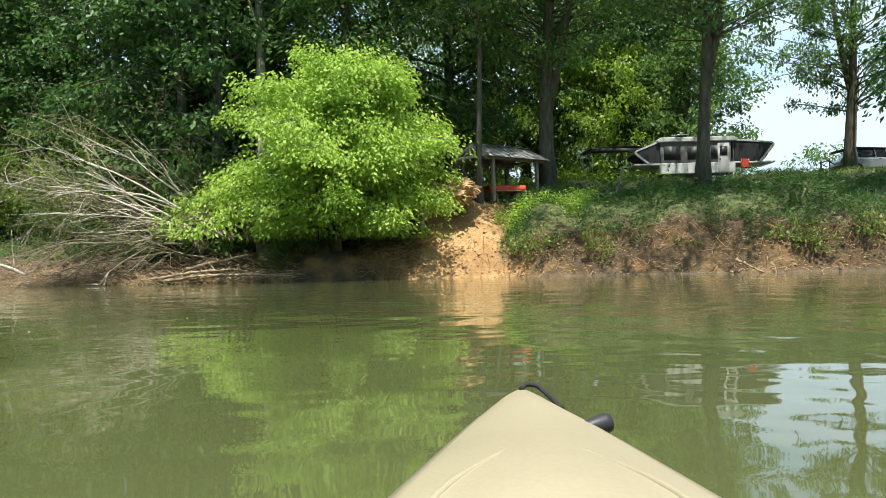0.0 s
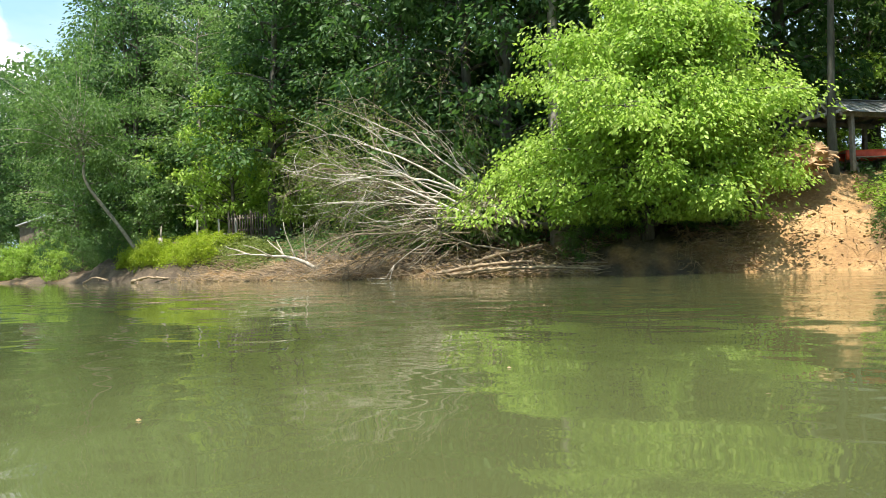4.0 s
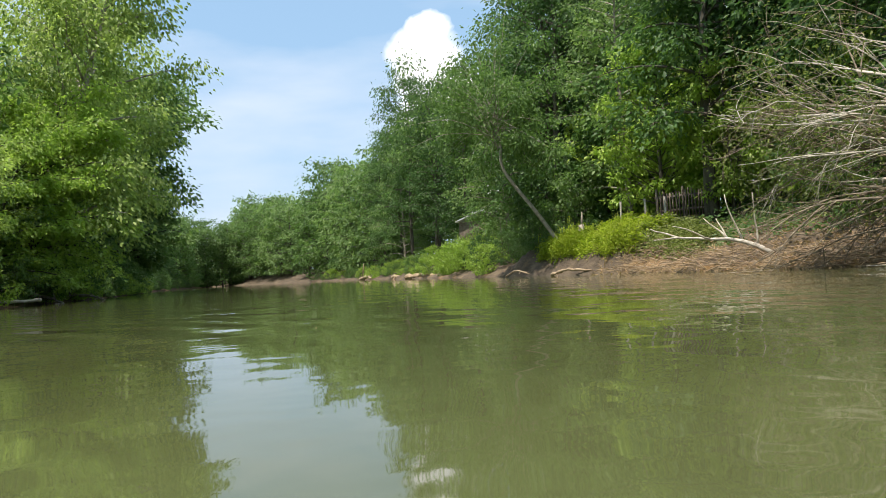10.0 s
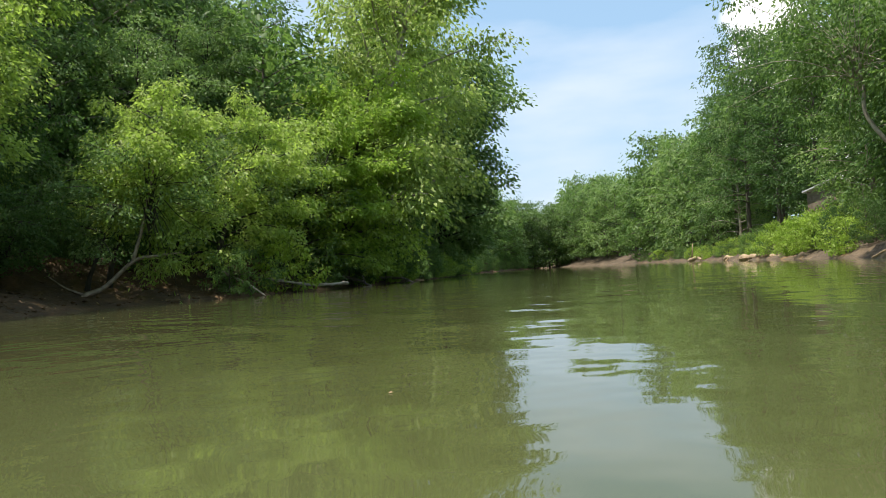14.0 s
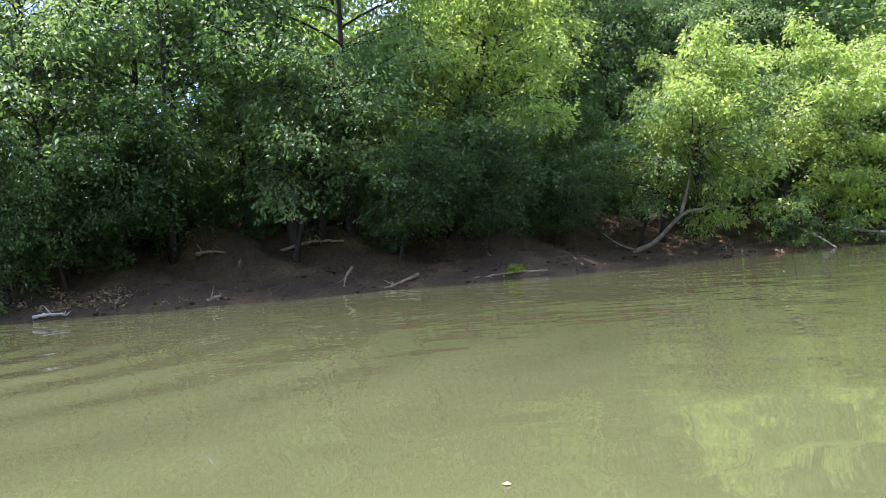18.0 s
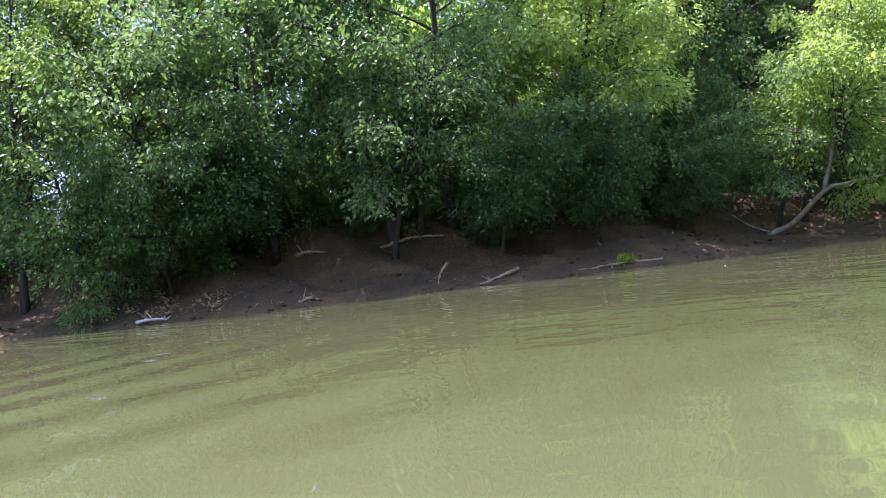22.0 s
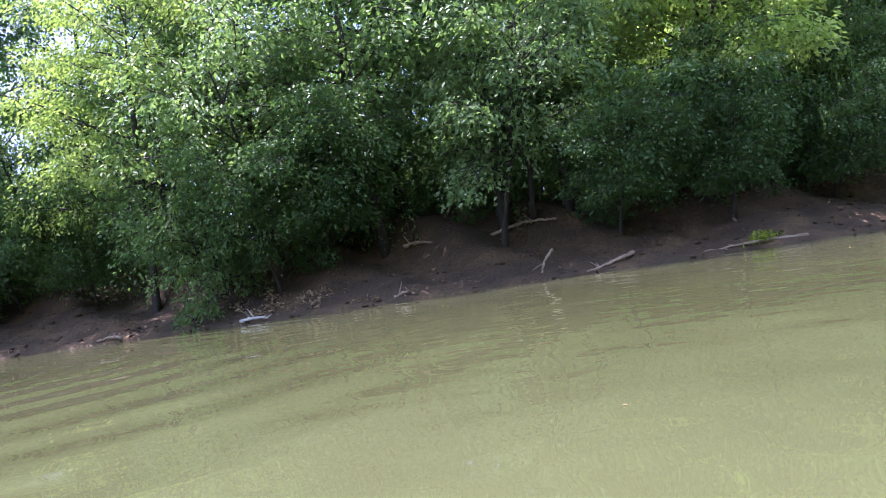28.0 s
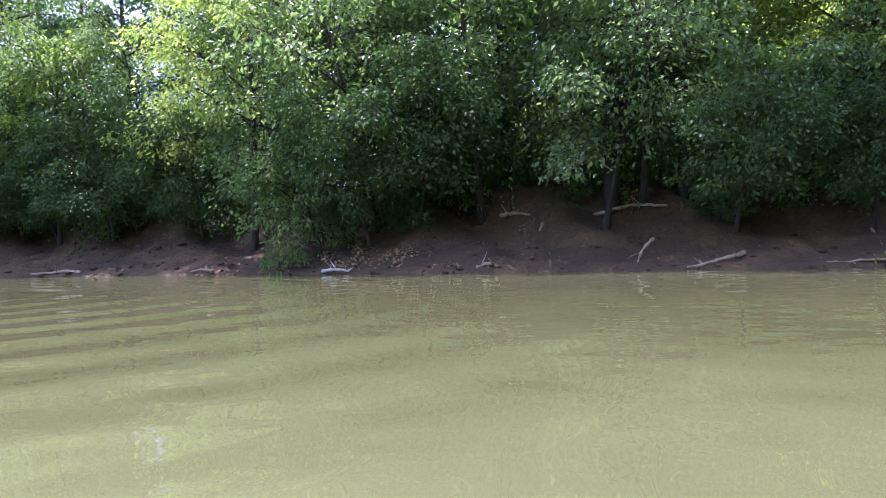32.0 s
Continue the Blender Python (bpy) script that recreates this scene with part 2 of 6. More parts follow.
        if smooth:
            me.polygons.foreach_set("use_smooth", np.ones(len(total), bool))
        me.update(calc_edges=True)
        me.validate()
        if mat:
            me.materials.append(mat)
        return me


def part(name, geo, mat, parent=None, label="", smooth=False, bevel=0.0):
    me = geo if isinstance(geo, bpy.types.Mesh) else geo.mesh(name, mat, smooth)
    ob = new(name, me)
    if parent is not None:
        ob.parent = parent
    if bevel:
        b = ob.modifiers.new("bevel", "BEVEL")
        b.width, b.segments, b.limit_method = bevel, 2, "ANGLE"
    if label:
        ob["label"] = label
    return ob


def thing(name, at=(0, 0, 0), turn=0.0, label="", category="", group="", kind=""):
    ob = new(name)
    ob.empty_display_size = 0.2
    ob.matrix_basis = pose(*at, 0, 0, turn)
    return tagged(ob, label, category, group, kind)


def curve_pts(points, n=12):
    """A smooth line through the points (Catmull-Rom)."""
    p = np.asarray(points, float)
    p = np.vstack([2 * p[0] - p[1], p, 2 * p[-1] - p[-2]])
    out = []
    for i in range(1, len(p) - 2):
        for u in np.linspace(0, 1, n, endpoint=False):
            out.append(0.5 * (2 * p[i] + (p[i + 1] - p[i - 1]) * u + (2 * p[i - 1] - 5 * p[i] + 4 * p[i + 1] - p[i + 2]) * u ** 2 + (3 * p[i] - p[i - 1] - 3 * p[i + 1] + p[i + 2]) * u ** 3))
    out.append(p[-2])
    return np.array(out)


# ---- the lie of the land ----
SHORE_A = [(-900, 330), (-300, 122), (-230, 101), (-205, 98), (-180, 95), (-140, 88), (-100, 73), (-69, 58), (-50, 49), (-37, 42.4), (-27, 38.6), (-20, 35.6), (-12, 32.6), (-7.5, 32.0), (-5.8, 32.4), (-4.6, 33.4), (-3.0, 33.6), (-2.0, 32.6), (-1.3, 31.8), (-0.5, 31.8),
           (5, 30.6), (11.5, 28.5), (22, 26), (35, 23), (60, 14), (90, -5), (700, -300)]
SHORE_B = [(-900, 329), (-300, 121.4), (-230, 100), (-210, 93), (-185, 78), (-150, 58), (-115, 46), (-95, 38.2), (-85, 34.2), (-75, 30.2), (-65, 25.8), (-57.5, 21.8), (-50, 17.2), (-46, 14.5), (-42.6, 12.2), (-39.5, 10), (-36, 8.3), (-33.6, 7.3), (-31.5, 5.6), (-29.8, 4.0),
           (-27.8, 2.1), (-26, -0.3), (-24, -2.5), (-22, -5.6), (-20, -8.6), (-18.5, -10.2), (-15, -13.4), (-10.5, -17.7), (0, -26), (20, -42), (60, -75), (700, -620)]


def shore(points):
    xs = np.arange(-900, 700.1, 0.5)
    ys = np.interp(xs, *np.array(points, float).T)
    k = np.exp(-0.5 * (np.arange(-12, 13) / 4.5) ** 2)
    ys = np.convolve(np.pad(ys, 12, mode="edge"), k / k.sum(), "valid")
    ys = ys + 0.35 * np.sin(xs * 0.9) * np.sin(xs * 0.23 + 1) + 0.16 * np.sin(xs * 2.3 + 2)
    slope = np.gradient(ys, xs)
    return xs, ys, 1 / np.sqrt(1 + slope ** 2)


AX, AY, AC = shore(SHORE_A)
BX, BY, BC = shore(SHORE_B)


def shore_a(x):
    return np.interp(x, AX, AY)


def shore_b(x):
    return np.interp(x, BX, BY)


# height over distance from the water, for stretches of the banks
RISE = np.array([-8, -2, 0, 0.25, 0.7, 1.5, 2.5, 3.6, 5, 7, 10, 15, 25, 60, 2000.0])
CAMP = np.array([-1.6, -0.6, -0.02, 0.16, 0.75, 1.7, 2.45, 3.0, 3.4, 3.75, 4.4, 5.1, 5.5, 5.7, 5.7])
CLAY = np.array([-1.6, -0.6, -0.02, 0.12, 0.35, 0.85, 1.5, 2.2, 3.4, 3.8, 4.2, 4.9, 5.3, 5.7, 5.7])
FALL = np.array([-1.6, -0.6, -0.02, 0.14, 0.28, 0.45, 0.75, 1.1, 1.6, 2.3, 2.9, 3.4, 4.2, 5.0, 5.0])
HOLLOW = np.array([-1.6, -0.6, -0.02, 0.5, 1.1, 1.5, 1.8, 2.1, 2.5, 2.9, 3.3, 3.9, 4.6, 5.2, 5.2])
DOCK = np.array([-1.6, -0.6, -0.02, 0.25, 0.8, 1.5, 2.0, 2.3, 2.55, 2.8, 3.0, 3.2, 3.5, 4.5, 5.0])
LOW = np.array([-1.6, -0.6, -0.02, 0.12, 0.24, 0.42, 0.8, 1.2, 1.8, 2.3, 2.7, 3.1, 3.5, 4.5, 5.0])
RISE_B = np.array([-8, -2, 0, 0.25, 0.5, 1.0, 1.7, 2.5, 3.2, 4.0, 5.0, 7.0, 10, 25, 60, 2000.0])
CUT = np.array([-1.6, -0.6, -0.02, 0.09, 0.15, 0.30, 0.54, 0.80, 1.12, 1.62, 2.15, 2.6, 2.8, 2.9, 2.6, 2.4])


def wobble(x, y, s):
    return np.sin(x * 1.7 * s + 1.3 * np.sin(y * 1.1 * s)) * np.sin(y * 1.9 * s + 1.7 * np.sin(x * 0.8 * s)) + 0.5 * np.sin(x * 4.1 * s + y * 2.3 * s) * np.sin(y * 3.7 * s - x * 1.2 * s)


def land(x, y):
    """The ground's height."""
    x, y = np.asarray(x, float), np.asarray(y, float)
    da = (y - shore_a(x)) * np.interp(x, AX, AC)
    db = (shore_b(x) - y) * np.interp(x, BX, BC)
    keys = np.array([-900, -44, -39, -34, -29, -24, -7, -5.4, -2.4, -1.4, 2.4, 3.6, 700.0])
    sets = [LOW, LOW, DOCK, DOCK, DOCK, FALL, FALL, HOLLOW, HOLLOW, CLAY, CLAY, CAMP, CAMP]
    za = np.zeros_like(x)
    w = np.clip(np.searchsorted(keys, x) - 1, 0, len(keys) - 2)
    u = (x - keys[w]) / (keys[w + 1] - keys[w])
    tables = np.array([np.interp(da, RISE, s) for s in sets])
    flat_i = np.arange(x.size).reshape(x.shape)
    tb = tables.reshape(len(sets), -1)
    za = tb[w.ravel(), flat_i.ravel()].reshape(x.shape) * (1 - u) + tb[w.ravel() + 1, flat_i.ravel()].reshape(x.shape) * u
    zb = np.interp(db, RISE_B, CUT)
    z = np.maximum(za, zb)
    d = np.maximum(da, db)
    rough = np.clip(d / 1.5, 0, 1) * np.clip(1.6 - d / 30, 0.3, 1) * np.where(db > da, 0.55, 1.0)
    return z + rough * (0.10 * wobble(x, y, 1.0) + 0.05 * wobble(x + 3, y, 2.7) + 0.16 * wobble(x, y + 5, 0.22)) + np.clip(d / 0.6, 0, 1) * np.clip(1.2 - d / 4.5, 0, 1) * np.where(db > da, 0.5, 1.0) * (0.09 * wobble(x, y, 4.3) + 0.05 * wobble(x + 2, y - 1, 8.9) + 0.09 * wobble(x - 1, y + 2, 2.2))


def ground_at(x, y):
    return float(land(np.array([float(x)]), np.array([float(y)]))[0])


# ---- ground, water ----
def ground_material():
    m, t, p = material("river_bank_soil")

    def mask(name):
        n = t.nodes.new("ShaderNodeAttribute")
        n.attribute_name = name
        br = noise_node(t, 1.1, 6)
        mm = t.nodes.new("ShaderNodeMath")
        mm.operation = "ADD"
        t.links.new(n.outputs["Fac"], mm.inputs[0])
        t.links.new(br.outputs[0], mm.inputs[1])
        r = t.nodes.new("ShaderNodeMapRange")
        r.inputs[1].default_value, r.inputs[2].default_value = 0.85, 1.15
        t.links.new(mm.outputs[0], r.inputs[0])
        return r.outputs[0]

    n1, n2 = noise_node(t, 0.9, 6), noise_node(t, 9.0, 6)
    add = t.nodes.new("ShaderNodeMath")
    add.operation = "MULTIPLY_ADD"
    add.inputs[1].default_value = 0.5
    t.links.new(n2.outputs[0], add.inputs[0])
    t.links.new(n1.outputs[0], add.inputs[2])
    litter = ramp_node(t, add.outputs[0], [(0.45, (0.04, 0.029, 0.018)), (0.75, (0.085, 0.063, 0.038)), (1.0, (0.15, 0.112, 0.066))])
    clay = ramp_node(t, add.outputs[0], [(0.45, (0.17, 0.092, 0.034)), (0.75, (0.31, 0.185, 0.072)), (1.0, (0.45, 0.30, 0.14))])
    red = ramp_node(t, add.outputs[0], [(0.45, (0.034, 0.022, 0.009)), (0.75, (0.074, 0.046, 0.018)), (1.0, (0.15, 0.09, 0.036))])
    green = ramp_node(t, add.outputs[0], [(0.45, (0.04, 0.055, 0.016)), (0.75, (0.075, 0.10, 0.028)), (1.0, (0.14, 0.13, 0.055))])
    colour = litter.outputs[0]
    for other, name in ((red, "red"), (green, "grassy"), (clay, "clay")):
        mx = t.nodes.new("ShaderNodeMixRGB")
        t.links.new(mask(name), mx.inputs[0])
        t.links.new(colour, mx.inputs[1])
        t.links.new(other.outputs[0], mx.inputs[2])
        colour = mx.outputs[0]
    t.links.new(colour, p.inputs["Base Color"])
    p.inputs["Roughness"].default_value = 0.9
    b = t.nodes.new("ShaderNodeBump")
    b.inputs["Strength"].default_value, b.inputs["Distance"].default_value = 1.0, 0.14
    t.links.new(add.outputs[0], b.inputs["Height"])
    t.links.new(b.outputs[0], p.inputs["Normal"])
    return m


def build_ground():
    xs = np.unique(np.concatenate([np.linspace(-900, -240, 23), np.arange(-240, -62, 2.0), np.arange(-62, -36, 0.4), np.arange(-36, 24, 0.2), np.arange(24, 90, 2.0), np.linspace(90, 700, 20)]))
    off = np.concatenate([[2000, 700, 250, 100, 60, 40, 30, 25, 21, 18], np.arange(15.6, 6, -0.8), np.arange(6, 3, -0.3), np.arange(3, 0, -0.15), [-0.01]])
    inner = np.array([-0.4, -1.0, -2.0, -4.0])
    rows = []
    for d in np.concatenate([off, inner]):
        rows.append(("b", d))
    for d in np.concatenate([inner[::-1], off[::-1]]):
        rows.append(("a", d))
    X = np.tile(xs, (len(rows), 1))
    ya, yb = shore_a(xs), shore_b(xs)
    wide = np.maximum(ya - yb, 0.5)
    Y = np.array([(ya + np.maximum(d, -wide * 0.45) / np.interp(xs, AX, AC)) if s == "a" else (yb - np.maximum(d, -wide * 0.45) / np.interp(xs, BX, BC)) for s, d in rows])
    Z = land(X, Y)
    n, k = X.shape
    i, j = np.meshgrid(np.arange(n - 1), np.arange(k - 1), indexing="ij")
    i, j = i.ravel(), j.ravel()
    g = Geo()
    g.add(np.stack([X, Y, Z], -1), None, np.column_stack([i * k + j, i * k + j + 1, (i + 1) * k + j + 1, (i + 1) * k + j]))
    me = g.mesh("ground", ground_material(), True)
    da = ((Y - shore_a(X)) * np.interp(X, AX, AC)).ravel()
    db = ((shore_b(X) - Y) * np.interp(X, BX, BC)).ravel()
    x = X.ravel()
    sandy = np.clip(1.1 - np.abs(da - 0.3) / 0.8, 0, 1) * (x <= -45) * (x > -150) * (da > -1) * 0.34
    clay = sandy + np.clip(1.2 - np.abs(x - 0.35 - 0.15 * da) / 2.9, 0, 1) * (da < 6) * (da > -1) + np.clip(1.1 - np.abs(da - 0.35) / 0.9, 0, 1) * (x > -45) * (x < 30) * (da > -1) * np.where(x > 2.5, 0.34, np.where(x > -2, 0.55, np.where(x > -28, 0.5, 0.28)))
    grassy = np.clip((da - 1.2) / 1.5, 0, 1) * np.clip((x - 2.0) / 1.5, 0, 1) + np.clip((da - 1.0) / 1.0, 0, 1) * (x < -24) * (x > -40) * 0.9
    red = np.clip(1.6 - db / 8.0, 0, 1) * (db > -2) + 0.7 * np.clip(1.2 - np.abs(da - 0.9) / 2.2, 0, 1) * (x > 2.5) * (da > 0)
    for name, values in (("clay", clay), ("grassy", np.clip(grassy, 0, 1)), ("red", red)):
        at = me.attributes.new(name, "FLOAT", "POINT")
        at.data.foreach_set("value", np.ascontiguousarray(values, dtype=np.float32))
    return tagged(part("ground", me, None), "river banks of bare clay, leaf litter and grass", "ground", kind="structure")


def water_material():
    m, t, p = material("murky_river_water")
    p.inputs["Base Color"].default_value = (0.105, 0.110, 0.034, 1)
    p.inputs["Roughness"].default_value = 0.026
    p.inputs["IOR"].default_value = 1.333
    cloudy = noise_node(t, 0.16, 4)
    r = ramp_node(t, cloudy.outputs[0], [(0.35, (0.060, 0.070, 0.0255)), (0.7, (0.082, 0.094, 0.037))])
    t.links.new(r.outputs[0], p.inputs["Base Color"])
    ripple, swell, calm = noise_node(t, 2.7, 1), noise_node(t, 0.55, 2), noise_node(t, 0.11, 3)
    add = t.nodes.new("ShaderNodeMath")
    add.operation = "MULTIPLY_ADD"
    add.inputs[1].default_value = 6.5
    t.links.new(swell.outputs[0], add.inputs[0])
    t.links.new(ripple.outputs[0], add.inputs[2])
    b = t.nodes.new("ShaderNodeBump")
    k = t.nodes.new("ShaderNodeMapRange")
    k.inputs[1].default_value, k.inputs[2].default_value, k.inputs[3].default_value, k.inputs[4].default_value = 0.35, 0.65, 0.045, 0.16
    t.links.new(calm.outputs[0], k.inputs[0])
    t.links.new(k.outputs[0], b.inputs["Strength"])
    b.inputs["Distance"].default_value = 0.05
    # rings spreading from the drifting boat
    spot = t.nodes.new("ShaderNodeMapping")
    spot.inputs["Location"].default_value = (14.5, -3.5, 0)
    t.links.new(t.nodes.new("ShaderNodeNewGeometry").outputs["Position"], spot.inputs["Vector"])
    wave = t.nodes.new("ShaderNodeTexWave")
    wave.wave_type, wave.rings_direction = "RINGS", "Z"
    wave.inputs["Scale"].default_value, wave.inputs["Distortion"].default_value, wave.inputs["Detail"].default_value = 0.30, 2.5, 2.0
    wave.inputs["Detail Scale"].default_value = 0.5
    t.links.new(spot.outputs[0], wave.inputs["Vector"])
    reach = t.nodes.new("ShaderNodeVectorMath")
    reach.operation = "LENGTH"
    t.links.new(spot.outputs[0], reach.inputs[0])
    fade = t.nodes.new("ShaderNodeMapRange")
    fade.inputs[1].default_value, fade.inputs[2].default_value, fade.inputs[3].default_value, fade.inputs[4].default_value = 3.0, 17.0, 1.0, 0.0
    t.links.new(reach.outputs["Value"], fade.inputs[0])
    rings = t.nodes.new("ShaderNodeMath")
    rings.operation = "MULTIPLY"
    t.links.new(wave.outputs["Fac"], rings.inputs[0])
    t.links.new(fade.outputs[0], rings.inputs[1])
    total = t.nodes.new("ShaderNodeMath")
    total.operation = "MULTIPLY_ADD"
    total.inputs[1].default_value = 4.0
    t.links.new(rings.outputs[0], total.inputs[0])
    t.links.new(add.outputs[0], total.inputs[2])
    t.links.new(total.outputs[0], b.inputs["Height"])
    t.links.new(b.outputs[0], p.inputs["Normal"])
    return m


build_ground()
g = Geo()
g.add([(-600, -300, 0), (500, -300, 0), (500, 300, 0), (-600, 300, 0)], None, [(0, 1, 2, 3)])
tagged(part("water", g, water_material()), "calm murky green river with faint ripples", "river", kind="structure")


# ---- trees ----
def tree_geo(seed,  H, R, base=0.3, trunk=0.18, lobes=50, per=200, leaf=0.22, lean=(0, 0), lobe=(0.24, 0.42), droop=0.5, flat=0.65, width=0.5, twigs=3, bend=1.4, skirt=0.15, inner=False, fork=None, thin=1.0):
    """Wood and crown of a tree that stands at the origin."""
    rng = np.random.default_rng(seed)
    wood, crown = Geo(), Geo()
    ph = rng.uniform(0, 6.28, 4)

    def stem(u):
        u = np.asarray(u, float)
        return np.stack([lean[0] * u ** bend + 0.02 * H * np.sin(5 * u + ph[0]) * u, lean[1] * u ** bend + 0.02 * H * np.sin(4 * u + ph[1]) * u, H * 0.94 * u], -1)

    us = np.linspace(0, 1, 11)
    rad = trunk * (1 - us * 0.88)
    rad[0] *= 1.45
    pts = stem(us)
    pts[0, 2] = -0.4
    wood.tube(pts, rad, 7)
    if fork:
        u0, fx, fy = fork
        arm = [stem(u0 + (0.92 - u0) * v) + np.array([fx, fy, 0]) * v ** 0.8 for v in np.linspace(0, 1, 8)]
        wood.tube(np.array(arm), trunk * (1 - u0 * 0.88) * np.linspace(0.8, 0.15, 8), 6)
    P, A = [], []
    for k in range(lobes):
        t = (k + rng.uniform(0.1, 0.9)) / lobes
        u = base + (1 - base) * t
        prof = 0.85 * math.sqrt(max(0.0, 4 * t * (1 - t))) + 0.35 * (1 - t) + 0.08
        az = k * 2.399 + rng.normal() * 0.9
        r = R * prof * rng.uniform(0.3, 1.15)
        c = stem(u) + np.array([math.cos(az) * r, math.sin(az) * r, rng.normal() * 0.03 * H])
        foot = stem(max(0.08, u - 0.03 - (0.22 if inner else 0.42) * r / H))
        mid = foot * 0.45 + c * 0.55 + np.array([0, 0, 0.07 * r]) + rng.normal(size=3) * 0.05 * r
        wood.tube(curve_pts([foot, mid, c], 2), np.linspace(trunk * (0.30 - 0.16 * u) * (0.6 if inner else thin), 0.012, 5), 3)
        lr = R * rng.uniform(*lobe)
        n = int(per * rng.uniform(0.6, 1.4))
        d = rng.normal(size=(n, 3))
        d /= np.linalg.norm(d, axis=1)[:, None]
        q = c + d * (lr * rng.uniform(0.25, 1.0, n) ** 0.5)[:, None] * np.array([1, 1, flat])
        # leaves hang in sprays round twig ends
        tips = max(4, n // 9)
        pull = rng.integers(0, tips, n)
        q = 0.45 * q + 0.55 * (q[pull] + rng.normal(size=(n, 3)) * leaf * 0.9)
        if inner:
            q[: n // 3] += (mid - c) * rng.uniform(0.5, 1.3)
        P.append(q)
        A.append(d * 0.5 + rng.normal(size=(n, 3)) * 0.45 + np.array([0, 0, -droop]))
        for _ in range(twigs):
            e = q[rng.integers(n)]
            wood.tube(np.array([c, (c + e) / 2 + rng.normal(size=3) * 0.05, e]), [0.012, 0.009, 0.005], 3)
    P, A = np.concatenate(P), np.concatenate(A)
    P, A = P[P[:, 2] > skirt], A[P[:, 2] > skirt]
    crown.leaves(P, A, leaf * rng.uniform(0.55, 1.3, len(P)), width, rng)
    return wood, crown


def spray_geo(seed, H, R, base=0.25, trunk=0.14, boughs=18, sprays=9, per=60, leaf=0.15, lean=(0, 0), bend=1.2, droop=0.35, disc=0.55, width=0.52, low=1.6, fork=None, upright=0.42, twist=0.0, skew=(0, 0), thick=0.32, taper=0.0, ragged=(0.6, 1.12), hang=0.7):
    """Wood and crown of a bank tree: boughs that carry flat leafy sprays in layers."""
    rng = np.random.default_rng(seed)
    wood, crown = Geo(), Geo()
    ph = rng.uniform(0, 6.28, 2)

    def stem(u):
        u = np.asarray(u, float)
        return np.stack([lean[0] * u ** bend + 0.018 * H * np.sin(5 * u + ph[0]) * u, lean[1] * u ** bend + 0.018 * H * np.sin(4 * u + ph[1]) * u, H * 0.95 * u], -1)

    us = np.linspace(0, 1, 11)
    rad = trunk * (1 - us * 0.86)
    rad[0] *= 1.4
    pts = stem(us)
    pts[0, 2] = -0.5
    wood.tube(pts, rad, 7)
    if fork:
        u0, fx, fy = fork
        arm = np.array([stem(u0 + (0.9 - u0) * v) + np.array([fx, fy, 0]) * v ** 0.8 for v in np.linspace(0, 1, 8)])
        wood.tube(arm, trunk * (1 - u0 * 0.86) * np.linspace(0.8, 0.15, 8), 6)
    P, A = [], []
    for k in range(boughs):
        t = (k + rng.uniform(0.2, 0.8)) / boughs
        u = base + (1 - base) * t
        prof = 0.45 + 0.75 * math.sqrt(max(0.0, 1 - (2 * t - 0.75) ** 2 / 1.6)) if t < 0.97 else 0.4
        az = twist + k * 2.399 + rng.normal() * 0.5
        length = R * prof * (1 - taper * t) * rng.uniform(*ragged) * (1 + skew[0] * math.cos(az) + skew[1] * math.sin(az))
        d = np.array([math.cos(az), math.sin(az), 0.0])
        side = np.array([-d[1], d[0], 0.0])
        foot = stem(u)
        rise = length * (upright + 0.25 * t + rng.normal() * 0.08)
        sag = length * droop * rng.uniform(0.5, 1.2) * (1 - 0.6 * t)
        v = np.linspace(0, 1, 7)
        line = foot + np.outer(v, d) * length + np.outer(rise * v - sag * v ** 2.4, np.array([0, 0, 1.0])) + np.outer(np.sin(v * 4 + ph[0] + k) * 0.05 * length, side)
        wood.tube(line, np.linspace(trunk * (0.42 - 0.26 * u), 0.012, 7), 4)
        m = max(4, int(sprays * (0.5 + 0.5 * prof)))
        for q in range(m):
            w = 0.28 + 0.72 * ((q + rng.uniform()) / m)
            at = np.array([np.interp(w, v, line[:, c]) for c in range(3)])
            off = rng.normal() * 0.30 * length * (1.15 - w) + rng.choice((-1, 1)) * 0.22
            c = at + side * off + d * rng.uniform(0.0, 0.3) + np.array([0, 0, rng.normal() * 0.13 - 0.10 * abs(off)])
            wood.tube(np.array([at, (at + c) / 2 + np.array([0, 0, 0.05]), c]), [0.014, 0.010, 0.005], 3)
            n = int(per * rng.uniform(0.6, 1.4))
            r = disc * rng.uniform(0.6, 1.3)
            a = rng.uniform(0, 2 * math.pi, n)
            rr = r * np.sqrt(rng.uniform(0.02, 1, n))
            e = np.column_stack([np.cos(a), np.sin(a), np.zeros(n)])
            p = c + e * rr[:, None]
            p[:, 2] += -0.55 * rr ** 2 / r + rng.normal(size=n) * thick * r
            P.append(p)
            A.append(e * 0.8 + d * 0.3 + rng.normal(size=(n, 3)) * 0.42 + np.array([0, 0, -hang]))
    P, A = np.concatenate(P), np.concatenate(A)
    P, A = P[P[:, 2] > low], A[P[:, 2] > low]
    crown.leaves(P, A, leaf * rng.uniform(0.55, 1.25, len(P)), width, rng)
    return wood, crown


def tree(name, at, wood, crown, label, category="tree", group="", leafmat=None, barkmat=None, turn=0.0):
    t = thing(name, at, turn, label, category, group)
    part("trunk", wood, barkmat or BARK, t, smooth=True)
    part("crown", crown, leafmat or LEAF_WOOD, t)
    return t


